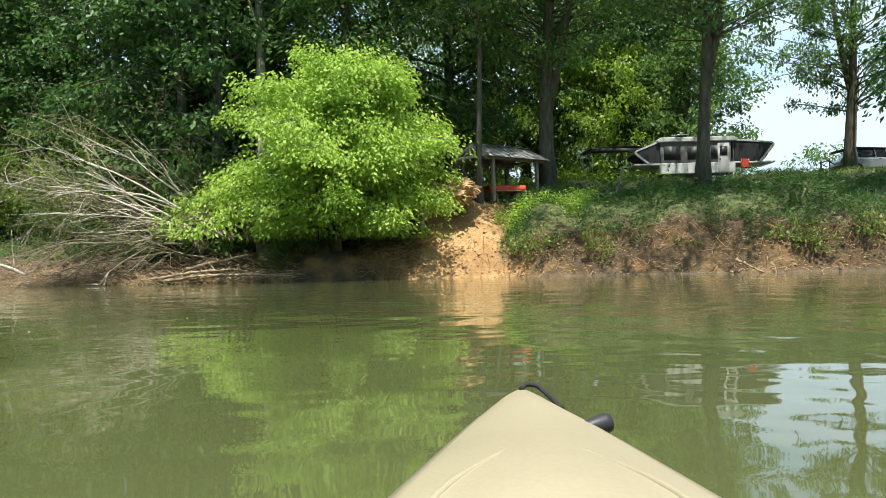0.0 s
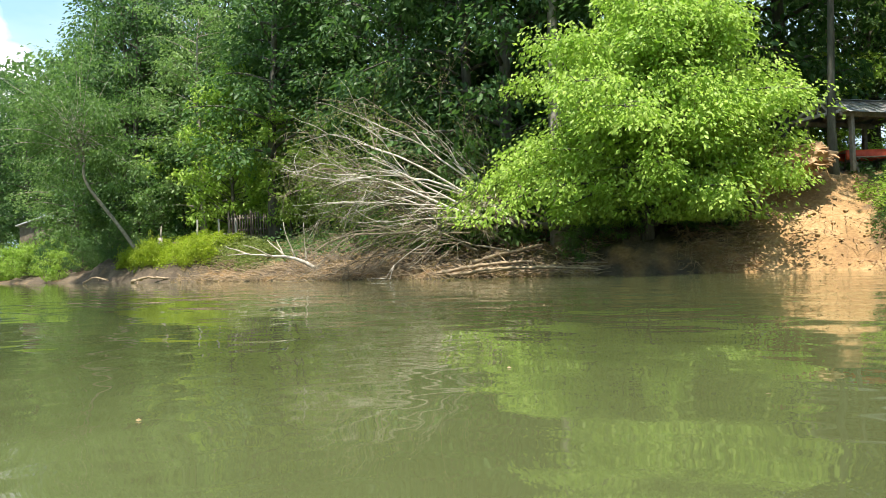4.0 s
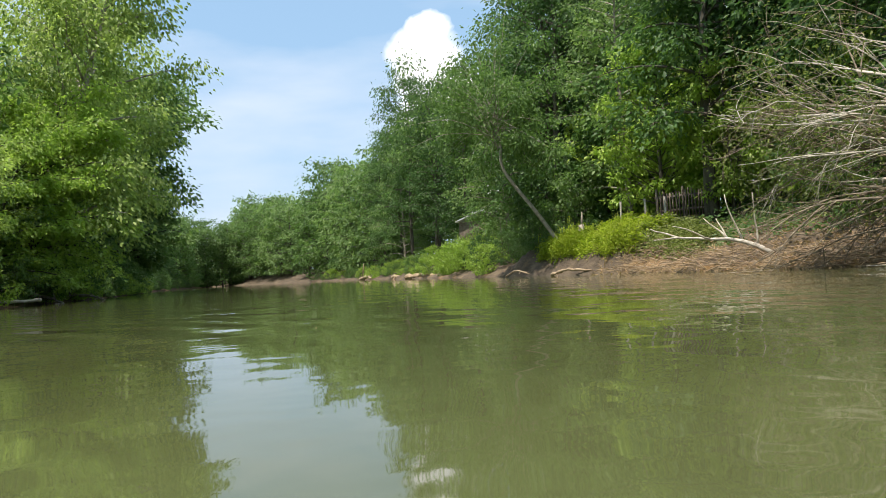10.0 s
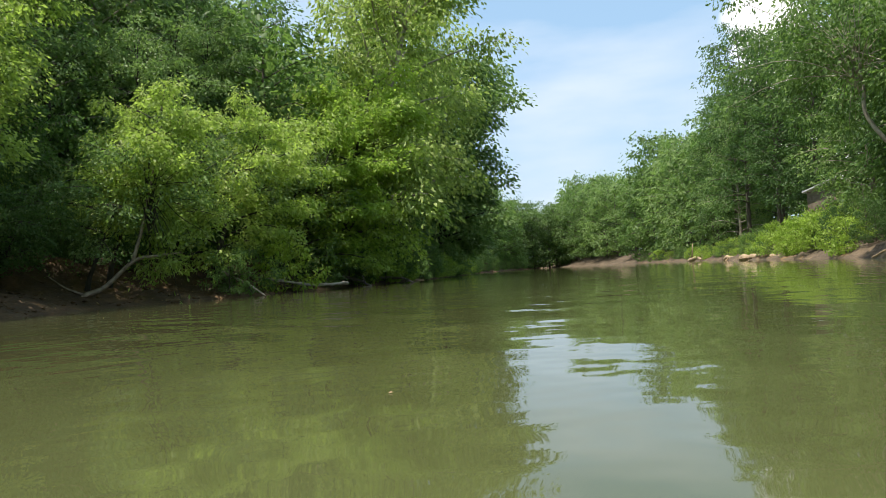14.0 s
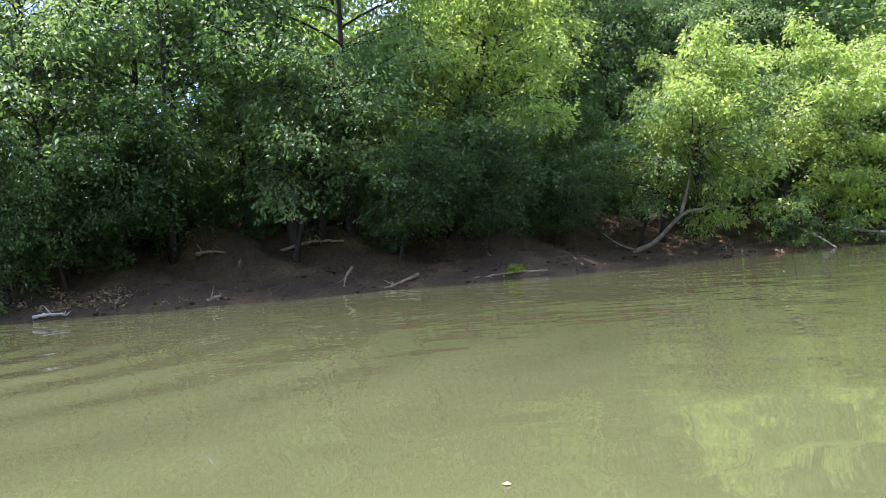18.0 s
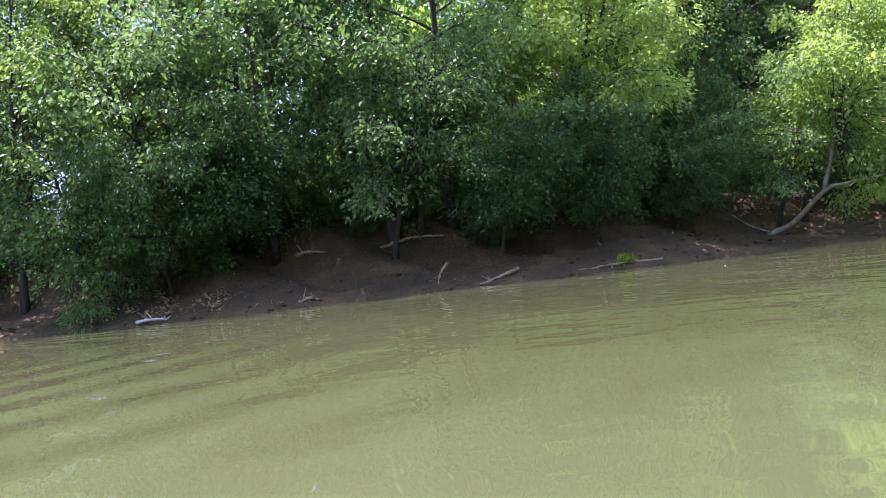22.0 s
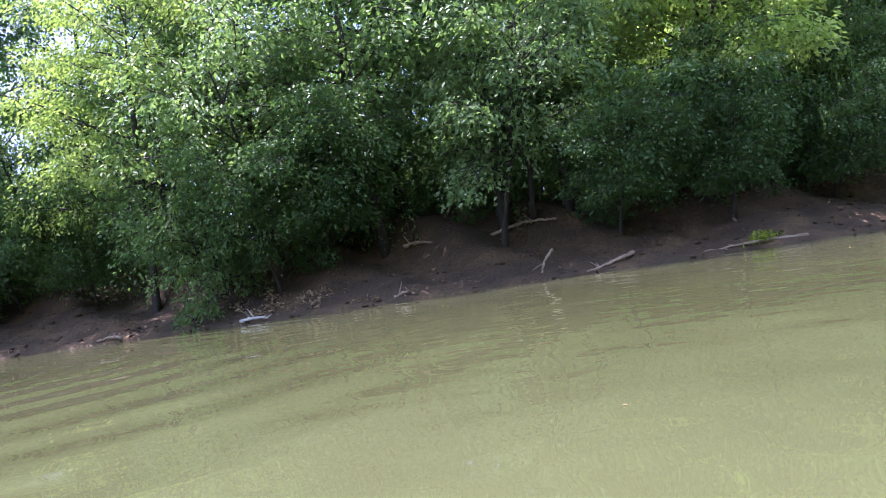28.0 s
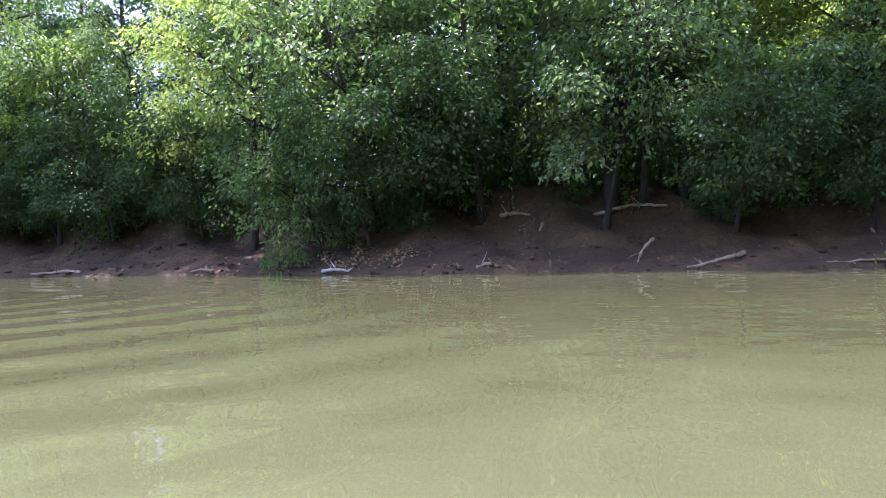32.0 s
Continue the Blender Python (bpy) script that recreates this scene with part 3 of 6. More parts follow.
def planted(ob, x, y, scale, turn, sink=0.1, stretch=1.0):
    m = pose(x, y, max(ground_at(x, y), 0.05) - sink, 0, 0, turn)
    c = copy_thing(ob, m)
    c.scale = (scale, scale, scale * stretch)
    return c


KINDS = {}
for name, leafmat, barkmat, label, args in (
        ("tall_a", LEAF_SHADE_TONE, BARK, "tall woodland tree with dense dark green crown", dict(spray=True, seed=11, H=20, R=4.2, base=0.14, trunk=0.30, boughs=44, sprays=10, per=29, leaf=0.31, disc=0.95, droop=0.45, low=1.2)),
        ("tall_b", LEAF_SHADE_TONE, BARK, "tall slim woodland tree with layered green crown", dict(spray=True, seed=12, H=22, R=3.9, base=0.20, trunk=0.26, boughs=44, sprays=10, per=29, leaf=0.31, disc=0.95, droop=0.5, low=1.2)),
        ("tall_c", LEAF_PALE, BARK_PALE, "tall pale green tree on the wooded bank", dict(spray=True, seed=13, H=19, R=4.3, base=0.10, trunk=0.26, boughs=44, sprays=10, per=29, leaf=0.31, disc=0.95, droop=0.45, low=1.0)),
        ("far_a", LEAF_WOOD, BARK, "distant woodland tree on the river bank", dict(spray=True, seed=14, H=19, R=4.6, base=0.05, trunk=0.3, boughs=36, sprays=8, per=16, leaf=0.62, disc=1.25, droop=0.45, low=0.5)),
        ("far_b", LEAF_PALE, BARK, "distant pale green tree on the river bank", dict(spray=True, seed=15, H=17, R=4.8, base=0.04, trunk=0.3, boughs=36, sprays=8, per=16, leaf=0.62, disc=1.25, droop=0.45, low=0.5)),
        ("near_a", LEAF_WOOD, BARK_DARK, "bank tree with layered mid-green leaf sprays", dict(spray=True, seed=21, H=13, R=3.6, base=0.26, trunk=0.16, boughs=24, sprays=12, per=50, leaf=0.17)),
        ("near_b", LEAF_SHADE_TONE, BARK_DARK, "slender bank tree with layered leaf sprays", dict(spray=True, seed=22, H=15, R=3.3, base=0.30, trunk=0.15, boughs=24, sprays=11, per=50, leaf=0.17, droop=0.5)),
        ("near_c", LEAF_WOOD, BARK_DARK, "thin woodland tree with open crown", dict(seed=23, H=16, R=3.2, base=0.30, trunk=0.24, lobes=56, per=80, leaf=0.28, twigs=0)),
        ("near_d", LEAF_PALE, BARK_DARK, "light green bank tree with hanging sprays", dict(spray=True, seed=24, H=12, R=3.4, base=0.24, trunk=0.13, boughs=24, sprays=11, per=52, leaf=0.17, droop=0.55)),
        ("over_a", LEAF_WOOD, BARK_DARK, "bank tree reaching out over the muddy slope", dict(spray=True, seed=25, H=7.0, R=2.6, base=0.34, trunk=0.11, boughs=16, sprays=10, per=52, leaf=0.15, lean=(0.2, 2.6), bend=1.0, low=1.3)),
        ("over_b", LEAF_PALE, BARK_DARK, "light green bank tree hanging over the muddy slope", dict(spray=True, seed=26, H=5.2, R=2.4, base=0.3, trunk=0.09, boughs=15, sprays=9, per=52, leaf=0.15, lean=(-0.2, 2.4), bend=1.0, droop=0.6, low=0.9)),
        ("over_c", LEAF_SHADE_TONE, BARK_DARK, "dark leafy bank tree with trailing boughs", dict(spray=True, seed=19, H=6.2, R=2.7, base=0.12, trunk=0.09, boughs=18, sprays=10, per=50, leaf=0.16, lean=(0.1, 1.6), bend=1.0, droop=0.6, low=0.7)),
        ("trail_a", LEAF_WOOD, BARK_DARK, "leafy shrub trailing down over the muddy slope", dict(spray=True, seed=34, H=2.6, R=1.7, base=0.10, trunk=0.05, boughs=18, sprays=8, per=44, leaf=0.13, lean=(0.1, 1.1), bend=1.0, droop=0.85, disc=0.42, low=-0.55)),
        ("trail_b", LEAF_SHADE_TONE, BARK_DARK, "dark shrub with drooping boughs on the muddy bank", dict(spray=True, seed=35, H=4.4, R=2.1, base=0.30, trunk=0.06, boughs=22, sprays=9, per=46, leaf=0.14, lean=(-0.1, 2.2), bend=1.0, droop=0.7, disc=0.5, upright=0.25, ragged=(0.4, 1.25), low=0.45)),
        ("low_a", LEAF_SHADE_TONE, BARK, "dense low understorey tree", dict(seed=16, H=9.5, R=3.6, base=0.03, trunk=0.14, lobes=50, per=62, leaf=0.48, twigs=0)),
        ("low_b", LEAF_BRIGHT, BARK, "fresh green low understorey tree", dict(seed=17, H=9, R=3.4, base=0.03, trunk=0.14, lobes=50, per=62, leaf=0.46, twigs=0)),
        ("low_c", LEAF_WOOD, BARK, "leafy understorey tree behind the camp", dict(seed=18, H=9.5, R=3.6, base=0.03, trunk=0.14, lobes=70, per=110, leaf=0.26, lobe=(0.16, 0.34), twigs=0, inner=True)),
        ("low_d", LEAF_BRIGHT, BARK, "bright green understorey tree behind the camp", dict(seed=20, H=9.5, R=3.6, base=0.03, trunk=0.14, lobes=70, per=110, leaf=0.26, lobe=(0.16, 0.34), twigs=0, inner=True)),
        ("bush_c", LEAF_SHADE_TONE, BARK, "tall leafy shrub crowding the bank", dict(seed=33, H=5.2, R=2.1, base=0.02, trunk=0.06, lobes=60, per=85, leaf=0.19, flat=0.5, droop=0.8, twigs=0)),
        ("bush_a", LEAF_WOOD, BARK, "leafy dark green understorey shrub", dict(seed=31, H=3.6, R=1.9, base=0.05, trunk=0.05, lobes=34, per=52, leaf=0.23, flat=0.6, twigs=0)),
        ("bush_b", LEAF_YELLOW, BARK, "sunlit yellow-green waterside shrub", dict(seed=32, H=3.0, R=1.9, base=0.05, trunk=0.05, lobes=34, per=70, leaf=0.23, flat=0.6, twigs=0))):
    w, c = spray_geo(**{k: v for k, v in args.items() if k != "spray"}) if "spray" in args else tree_geo(**args)
    KINDS[name] = tree("shrub" if "bush" in name or "trail" in name else "tree", (0, 0, -400), w, c, label, "shrub" if "bush" in name or "trail" in name else "tree", leafmat=leafmat, barkmat=barkmat)

rnd = random.Random(5)


def row(kinds, x0, x1, step, dist, bank, size=(0.85, 1.15), jitter=0.5, skip=None, group="woodland trees"):
    x = x0
    while x > x1:
        px = x + rnd.uniform(-jitter, jitter) * step
        d = dist + rnd.uniform(-0.3, 0.3) * min(dist, 5)
        py = shore_a(px) + d / np.interp(px, AX, AC) if bank == "a" else shore_b(px) - d / np.interp(px, BX, BC)
        if not (skip and skip(px, py)) and not (bank == "a" and -64 < px < -38 and abs((px + 62.5) * 0.69 - (py - 62.0) * 0.724) < 3.2):
            c = planted(KINDS[rnd.choice(kinds)], px, float(py), rnd.uniform(*size), rnd.uniform(0, 360), stretch=rnd.uniform(0.9, 1.12))
            c["group"] = group
        x -= step


# wooded bank beyond the fallen tree
row(["tall_a", "tall_b", "tall_a", "tall_c"], -5, -28, 4.2, 7, "a", size=(1.05, 1.35))
row(["tall_a", "tall_b", "tall_a", "tall_c"], -38, -62, 4.2, 7, "a", size=(0.85, 1.1))
row(["tall_a", "tall_b"], -2, -62, 5.6, 12.5, "a", size=(0.95, 1.25))
row(["tall_a", "tall_b"], -2, -62, 7.5, 19, "a", size=(1.1, 1.35))
row(["bush_a"], -8, -62, 2.4, 5.0, "a", size=(0.8, 1.4), group="understorey shrubs", skip=lambda x, y: -38 < x < -22)
row(["low_a", "low_b"], -5, -62, 3.4, 10, "a", size=(0.75, 1.1), group="understorey trees")
row(["low_a"], -3, -64, 4.0, 17, "a", size=(0.9, 1.3), group="understorey trees")
row(["bush_a", "bush_b", "bush_a"], -52, -95, 5.5, 2.2, "a", size=(0.6, 1.0), group="waterside shrubs")
row(["bush_c"], -38.5, -60, 3.0, 2.6, "a", size=(0.3, 0.5), group="waterside shrubs")
row(["bush_a", "bush_b", "bush_a"], -60, -150, 3.4, 1.0, "a", size=(0.35, 0.7), group="waterside shrubs")
row(["tall_a", "tall_c", "tall_b"], -62, -112, 5.6, 5, "a", size=(0.7, 1.05))
row(["far_a", "far_b", "far_a"], -112, -226, 6.0, 5, "a", size=(0.75, 1.15))
row(["far_a", "far_b"], -64, -240, 8.5, 13, "a", size=(1.0, 1.35))
# trees over the camp
row(["tall_c", "tall_a"], 14, -3, 6.0, 22, "a", size=(0.95, 1.2))
row(["tall_c", "tall_b"], 14, -3, 7.0, 29, "a", size=(1.0, 1.25))
row(["low_c", "low_d"], 15, -4, 3.6, 19, "a", size=(0.8, 1.1), group="understorey trees")
row(["low_d", "low_c"], 16, -4, 4.0, 30, "a", size=(0.9, 1.4), group="understorey trees")
row(["bush_a", "bush_b"], 60, 17, 5.0, 42, "a", size=(0.8, 1.5), group="far shrubs")
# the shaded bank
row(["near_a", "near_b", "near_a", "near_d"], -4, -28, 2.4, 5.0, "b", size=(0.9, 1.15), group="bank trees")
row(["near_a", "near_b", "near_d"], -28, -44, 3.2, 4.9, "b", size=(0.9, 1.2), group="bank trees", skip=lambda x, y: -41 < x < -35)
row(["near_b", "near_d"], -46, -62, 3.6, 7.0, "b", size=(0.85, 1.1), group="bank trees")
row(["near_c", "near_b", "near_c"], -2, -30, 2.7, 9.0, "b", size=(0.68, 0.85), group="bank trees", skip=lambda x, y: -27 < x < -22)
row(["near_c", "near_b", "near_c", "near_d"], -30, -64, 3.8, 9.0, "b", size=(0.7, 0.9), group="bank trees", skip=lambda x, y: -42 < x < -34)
row(["near_c"], 2, -30, 2.8, 13, "b", size=(0.6, 0.78), group="bank trees")
row(["near_c"], -30, -64, 3.8, 14, "b", size=(0.6, 0.8), group="bank trees", skip=lambda x, y: -41 < x < -35)
row(["bush_c"], -4, -64, 1.9, 5.6, "b", size=(0.35, 0.6), group="understorey shrubs")
row(["bush_c", "bush_a"], -4, -64, 1.9, 8.5, "b", size=(0.55, 0.85), group="understorey shrubs")
row(["bush_c"], -4, -64, 2.3, 4.4, "b", size=(0.22, 0.42), group="understorey shrubs")
row(["low_c"], 0, -64, 2.8, 11.5, "b", size=(0.5, 0.75), group="understorey trees")


def leaners(kinds, x0, x1, step, dist, size, group):
    """Trees that reach out over the water from the shaded bank."""
    x = x0
    while x > x1:
        px = x + rnd.uniform(-0.4, 0.4) * step
        c = np.interp(px, BX, BC)
        py = float(shore_b(px) - dist * rnd.uniform(0.6, 1.4) / c)
        out = -math.degrees(math.acos(c))
        t = planted(KINDS[rnd.choice(kinds)], px, py, rnd.uniform(*size), out + rnd.uniform(-25, 25), stretch=rnd.uniform(0.9, 1.15))
        t["group"] = group
        x -= step


leaners(["over_a", "over_b", "over_c"], -8, -30, 1.9, 4.4, (0.85, 1.2), "overhanging trees")
leaners(["over_a", "over_c", "over_b"], -30, -34.5, 1.6, 4.6, (0.9, 1.2), "overhanging trees")
leaners(["over_c"], -35.5, -41, 2.2, 5.4, (0.6, 0.75), "overhanging trees")
# extra trees and shrubs, added to keep sun off the mud slope
for kind, x, y, z, turn in (("near_a", -31.2, -2.9, 1.0, 40), ("near_d", -32.9, -1.7, 0.95, 150), ("near_b", -30.2, -3.6, 0.9, 250), ("bush_c", -32.4, -3.4, 0.8, 20), ("bush_c", -31.3, -2.6, 0.6, 110)):
    planted(KINDS[kind], x, y, z, turn)["group"] = "understorey shrubs" if kind == "bush_c" else "bank trees"
leaners(["trail_a", "trail_b"], -16, -28.4, 1.3, 2.9, (0.7, 1.1), "trailing shrubs")
leaners(["trail_b"], -28.8, -34.2, 1.8, 4.6, (0.75, 1.0), "trailing shrubs")
leaners(["trail_b"], -34.4, -43.6, 1.35, 4.3, (0.8, 1.1), "trailing shrubs")
leaners(["over_b"], -45, -62, 4.2, 3.4, (0.8, 1.2), "overhanging trees")
row(["tall_a", "tall_b", "tall_c"], -46, -92, 4.6, 17, "b", size=(0.9, 1.15))
row(["low_a", "low_a", "low_b"], 12, -34, 4.2, 19, "b", size=(0.7, 1.0), group="understorey trees")
row(["low_a", "far_a", "low_b"], 60, 0, 6.0, 4, "b", size=(0.8, 1.0), group="understorey trees")
row(["far_a", "far_b"], 60, 0, 8.0, 11, "b", size=(0.8, 1.0))
row(["low_a", "low_a", "low_b"], -34, -66, 3.4, 17, "b", size=(0.9, 1.35), group="understorey trees")
row(["far_a", "far_b"], -62, -226, 6.0, 4.5, "b", size=(0.6, 1.0))
row(["far_a"], -66, -240, 8.5, 12, "b", size=(0.9, 1.2))
row(["bush_a", "bush_b", "bush_a"], -46, -150, 2.8, 0.4, "b", size=(0.4, 0.9), group="waterside shrubs")
row(["bush_a"], -60, -222, 4.2, 1.0, "b", size=(0.6, 1.1), group="waterside shrubs")
# tall trees standing behind the sunlit waterside ones
for k, (x, y, z) in enumerate(((-47, 1.5, 0.95), (-52, 3.0, 1.0), (-57.5, 5.0, 1.05), (-63, 7.5, 1.0), (-68, 9.5, 1.05), (-73, 11.5, 1.0), (-60, 1.5, 1.15), (-69, 4.5, 1.2), (-50.5, 6.2, 0.95), (-56.5, 7.8, 1.1), (-62.5, 10.2, 1.15), (-67.0, 12.6, 1.0), (-79, 15.0, 1.1), (-84.5, 18.5, 1.15), (-90, 22.0, 1.1), (-74, 10.0, 1.15))):
    c = planted(KINDS[("tall_c", "tall_b", "tall_c")[k % 3]], x, y, z, 50 * k)
    c["group"] = "woodland trees"
for k, (x, y, z) in enumerate(((-46.8, 48.2, 0.75), (-55.0, 53.0, 0.8), (-58.5, 54.6, 0.9))):
    c = planted(KINDS["bush_b"], x, y, z, 65 * k)
    c["group"] = "waterside shrubs"
# woods where the river bends out of sight
for k in range(20):
    c = planted(KINDS[rnd.choice(["far_a", "far_b"])], -208 if k > 13 else -226 - rnd.uniform(0, 18), (78 + 3.2 * k if k < 14 else 84 + 3.0 * (k - 14)) + rnd.uniform(-1, 1), rnd.uniform(0.7, 1.1), rnd.uniform(0, 360))
    c["group"] = "woodland trees"

# the bright tree that leans over the water
w, c = spray_geo(41, 7.8, 5.25, base=0.05, trunk=0.2, boughs=74, sprays=18, per=84, leaf=0.18, lean=(1.1, -1.5), droop=0.5, disc=0.70, low=0.55, fork=(0.12, -2.6, -0.8), skew=(-0.18, -0.10), thick=0.36, width=0.55, upright=0.30, taper=0.46, ragged=(0.42, 1.26), hang=0.8)
tree("box_elder", (-4.6, 33.9, ground_at(-4.6, 33.9)), w, c, "broad bright green tree overhanging the river bank", leafmat=LEAF_BRIGHT)


def single(name, at, label, leafmat=None, barkmat=None, **args):
    w, c = tree_geo(**args)
    return tree(name, (at[0], at[1], max(ground_at(*at), 0.1) - 0.1), w, c, label, leafmat=leafmat, barkmat=barkmat)


# camp trees with bare lower trunks
single("camp_tree", (1.8, 37.0), "slim straight tree beside the picnic shelter", seed=51, H=19, R=4.6, base=0.50, trunk=0.17, lobes=46, per=170, leaf=0.32)
# next two crowns are widened and leaned riverward to shade the slope
single("camp_tree", (5.5, 40.6), "stout forked tree behind the picnic shelter", fork=(0.17, 2.2, -0.6), inner=True, seed=52, H=22, R=7.5, base=0.34, trunk=0.44, lobes=130, per=240, leaf=0.22, lean=(0.6, -3.5), lobe=(0.13, 0.24), twigs=0)
single("camp_tree", (12.1, 36.2), "leaning tree with wide crown before the camper", fork=(0.24, 2.0, 0.8), inner=True, seed=53, H=21, R=8.0, base=0.40, trunk=0.33, lobes=150, per=240, leaf=0.22, lean=(-0.9, -6.0), lobe=(0.12, 0.22), twigs=0)
single("camp_tree", (21.9, 41.9), "lone open-crowned tree beside the parked car", fork=(0.30, -1.6, 0.3), inner=True, seed=54, H=15, R=5.2, base=0.30, trunk=0.34, lobes=110, per=190, leaf=0.19, lean=(0.9, -0.6), lobe=(0.10, 0.2), droop=0.9, flat=0.9, twigs=1)
single("camp_tree", (-8.3, 36.8), "tall pale-trunked tree behind the bright tree", barkmat=BARK_PALE, seed=55, H=22, R=4.5, base=0.55, trunk=0.34, lobes=50, per=170, leaf=0.32, lean=(-0.9, 0))
# shrubs added to darken the hollow under the bright tree
for k, (x, y, z) in enumerate(((-5.4, 34.0, 0.5), (-3.6, 34.6, 0.55), (-2.3, 34.2, 0.4), (-6.8, 33.6, 0.42))):
    c = planted(KINDS["bush_a"], x, y, z, 70 * k)
    c["group"] = "understorey shrubs"
# crowns at the edge of the shaded bank, sunlight painted into paler leaf colours
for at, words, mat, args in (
        ((-24.4, -7.4), "sunlit bank tree with light green layered crown", LEAF_SUN_TONE, dict(seed=27, H=10.0, R=3.4, base=0.30, trunk=0.13, boughs=28, sprays=11, per=60, leaf=0.15, lean=(0.3, 2.2), low=2.2)),
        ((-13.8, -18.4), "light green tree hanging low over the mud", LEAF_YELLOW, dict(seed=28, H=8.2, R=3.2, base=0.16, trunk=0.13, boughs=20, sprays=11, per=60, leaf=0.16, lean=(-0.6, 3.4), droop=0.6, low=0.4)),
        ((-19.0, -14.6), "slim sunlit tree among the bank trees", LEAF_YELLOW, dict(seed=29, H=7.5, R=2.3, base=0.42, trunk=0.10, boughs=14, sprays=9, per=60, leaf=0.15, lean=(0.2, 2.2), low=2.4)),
        ((-37.8, 3.4), "tall yellow-green tree lit from above", LEAF_SUN_TONE, dict(seed=67, H=9.4, R=4.6, base=0.22, upright=0.3, trunk=0.16, boughs=48, sprays=14, per=58, leaf=0.19, lean=(-0.4, 3.2), fork=(0.3, 1.8, 0.6), low=2.5)),
        ((-43.9, 10.0), "sunlit leafy tree leaning out over the river", LEAF_SUN_TONE, dict(seed=76, H=7.8, R=2.5, base=0.28, trunk=0.12, boughs=18, sprays=10, per=60, leaf=0.19, lean=(0.2, 2.6), low=1.2)),
        ((-49.4, 13.9), "sunlit yellow-green tree at the water's edge", LEAF_SUN_TONE, dict(seed=66, H=8.2, R=3.4, base=0.14, trunk=0.16, boughs=24, sprays=12, per=60, leaf=0.21, lean=(-0.4, 2.8), droop=0.55, low=0.4)),
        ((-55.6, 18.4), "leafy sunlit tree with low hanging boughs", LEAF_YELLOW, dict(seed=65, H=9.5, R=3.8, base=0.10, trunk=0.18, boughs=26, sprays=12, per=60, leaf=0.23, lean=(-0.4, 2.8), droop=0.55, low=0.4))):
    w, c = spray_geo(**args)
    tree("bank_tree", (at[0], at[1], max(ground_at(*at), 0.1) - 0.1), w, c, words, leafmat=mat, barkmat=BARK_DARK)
# unseen trees added along the camp bank to shade it; last three behind camper
for k, (x, y, z) in enumerate(((22.5, 28.2, 1.05), (29.0, 28.2, 1.1), (20.6, 29.6, 1.0), (36, 27, 1.1), (31, 33, 1.0), (10.0, 50.5, 1.0), (13.2, 52.0, 1.05), (15.6, 56.0, 1.1))):
    c = planted(KINDS["tall_a" if k % 2 else "tall_b"], x, y, z, 70 * k)
    c["group"] = "woodland trees"
# waterside giants on the shaded bank
for at, words, mat, args in (
        ((-64.6, 23.6), "large spreading waterside sycamore in full leaf", SYCAMORE, dict(seed=61, H=25, R=8.4, taper=0.36, base=0.06, trunk=0.45, boughs=44, sprays=14, per=50, leaf=0.38, disc=1.3, lean=(1, 5), droop=0.35, low=0.8, thick=0.46, hang=1.0, ragged=(0.5, 1.2))),
        ((-85, 27.8), "tall waterside sycamore with uneven leafy crown", SYCAMORE, dict(seed=62, H=29, R=8.0, taper=0.3, base=0.08, trunk=0.5, boughs=44, sprays=14, per=46, leaf=0.46, disc=1.6, lean=(-1, 4), droop=0.35, low=0.8, thick=0.46, hang=1.0, ragged=(0.5, 1.2))),
        ((-100, 38.0), "tall sycamore reaching out over the river", LEAF_PALE, dict(seed=63, H=26, R=7.4, base=0.06, trunk=0.5, boughs=60, sprays=16, per=34, leaf=0.58, disc=1.5, lean=(0, 4), droop=0.45, low=0.6, thick=0.36)),
        ((-60.0, 21.4), "leafy mid-green tree at the water's edge", LEAF_YELLOW, dict(seed=64, H=13, R=4.6, base=0.08, trunk=0.25, boughs=44, sprays=14, per=46, leaf=0.30, disc=0.85, lean=(0, 2.4), droop=0.55, low=0.4, thick=0.3))):
    w, c = spray_geo(**args)
    tree("sycamore" if mat is not LEAF_YELLOW else "bank_tree", (at[0], at[1], max(ground_at(*at), 0.1) - 0.1), w, c, words, leafmat=mat, barkmat=BARK_PALE if mat is SYCAMORE else BARK_DARK)
single("bank_tree", (-31.5, 47.5), "slim sunlit tree behind the wooden landing", LEAF_BRIGHT, seed=70, H=12, R=3.0, base=0.16, trunk=0.14, lobes=56, per=150, leaf=0.28)
single("bank_tree", (-26.5, 46.0), "young sunlit tree behind the vine bank", LEAF_YELLOW, seed=75, H=8, R=2.3, base=0.12, trunk=0.1, lobes=44, per=130, leaf=0.25)
for kind in KINDS.values():
    for o in (*kind.children_recursive, kind):
        bpy.data.objects.remove(o)


# ---- more materials ----
CANVAS = surface("camper_canvas", (0.10, 0.105, 0.105), (0.18, 0.18, 0.175), 4, 0.85, 0.2, 90)
CAMPER_WHITE = surface("camper_shell", (0.46, 0.46, 0.45), (0.62, 0.62, 0.60), 3, 0.45, 0.05, 60)
ROOF_WHITE = surface("camper_roof_cloth", (0.40, 0.40, 0.37), (0.62, 0.61, 0.57), 3, 0.6, 0.1, 60)
SCREEN = surface("window_mesh", (0.015, 0.016, 0.018), (0.035, 0.037, 0.04), 20, 0.5, 0.0)
TYRE = surface("tyre_rubber", (0.012, 0.012, 0.012), (0.03, 0.03, 0.03), 15, 0.85, 0.2)
STEEL = surface("galvanised_steel", (0.30, 0.31, 0.32), (0.5, 0.5, 0.5), 8, 0.4, 0.05, 60, metallic=0.8)
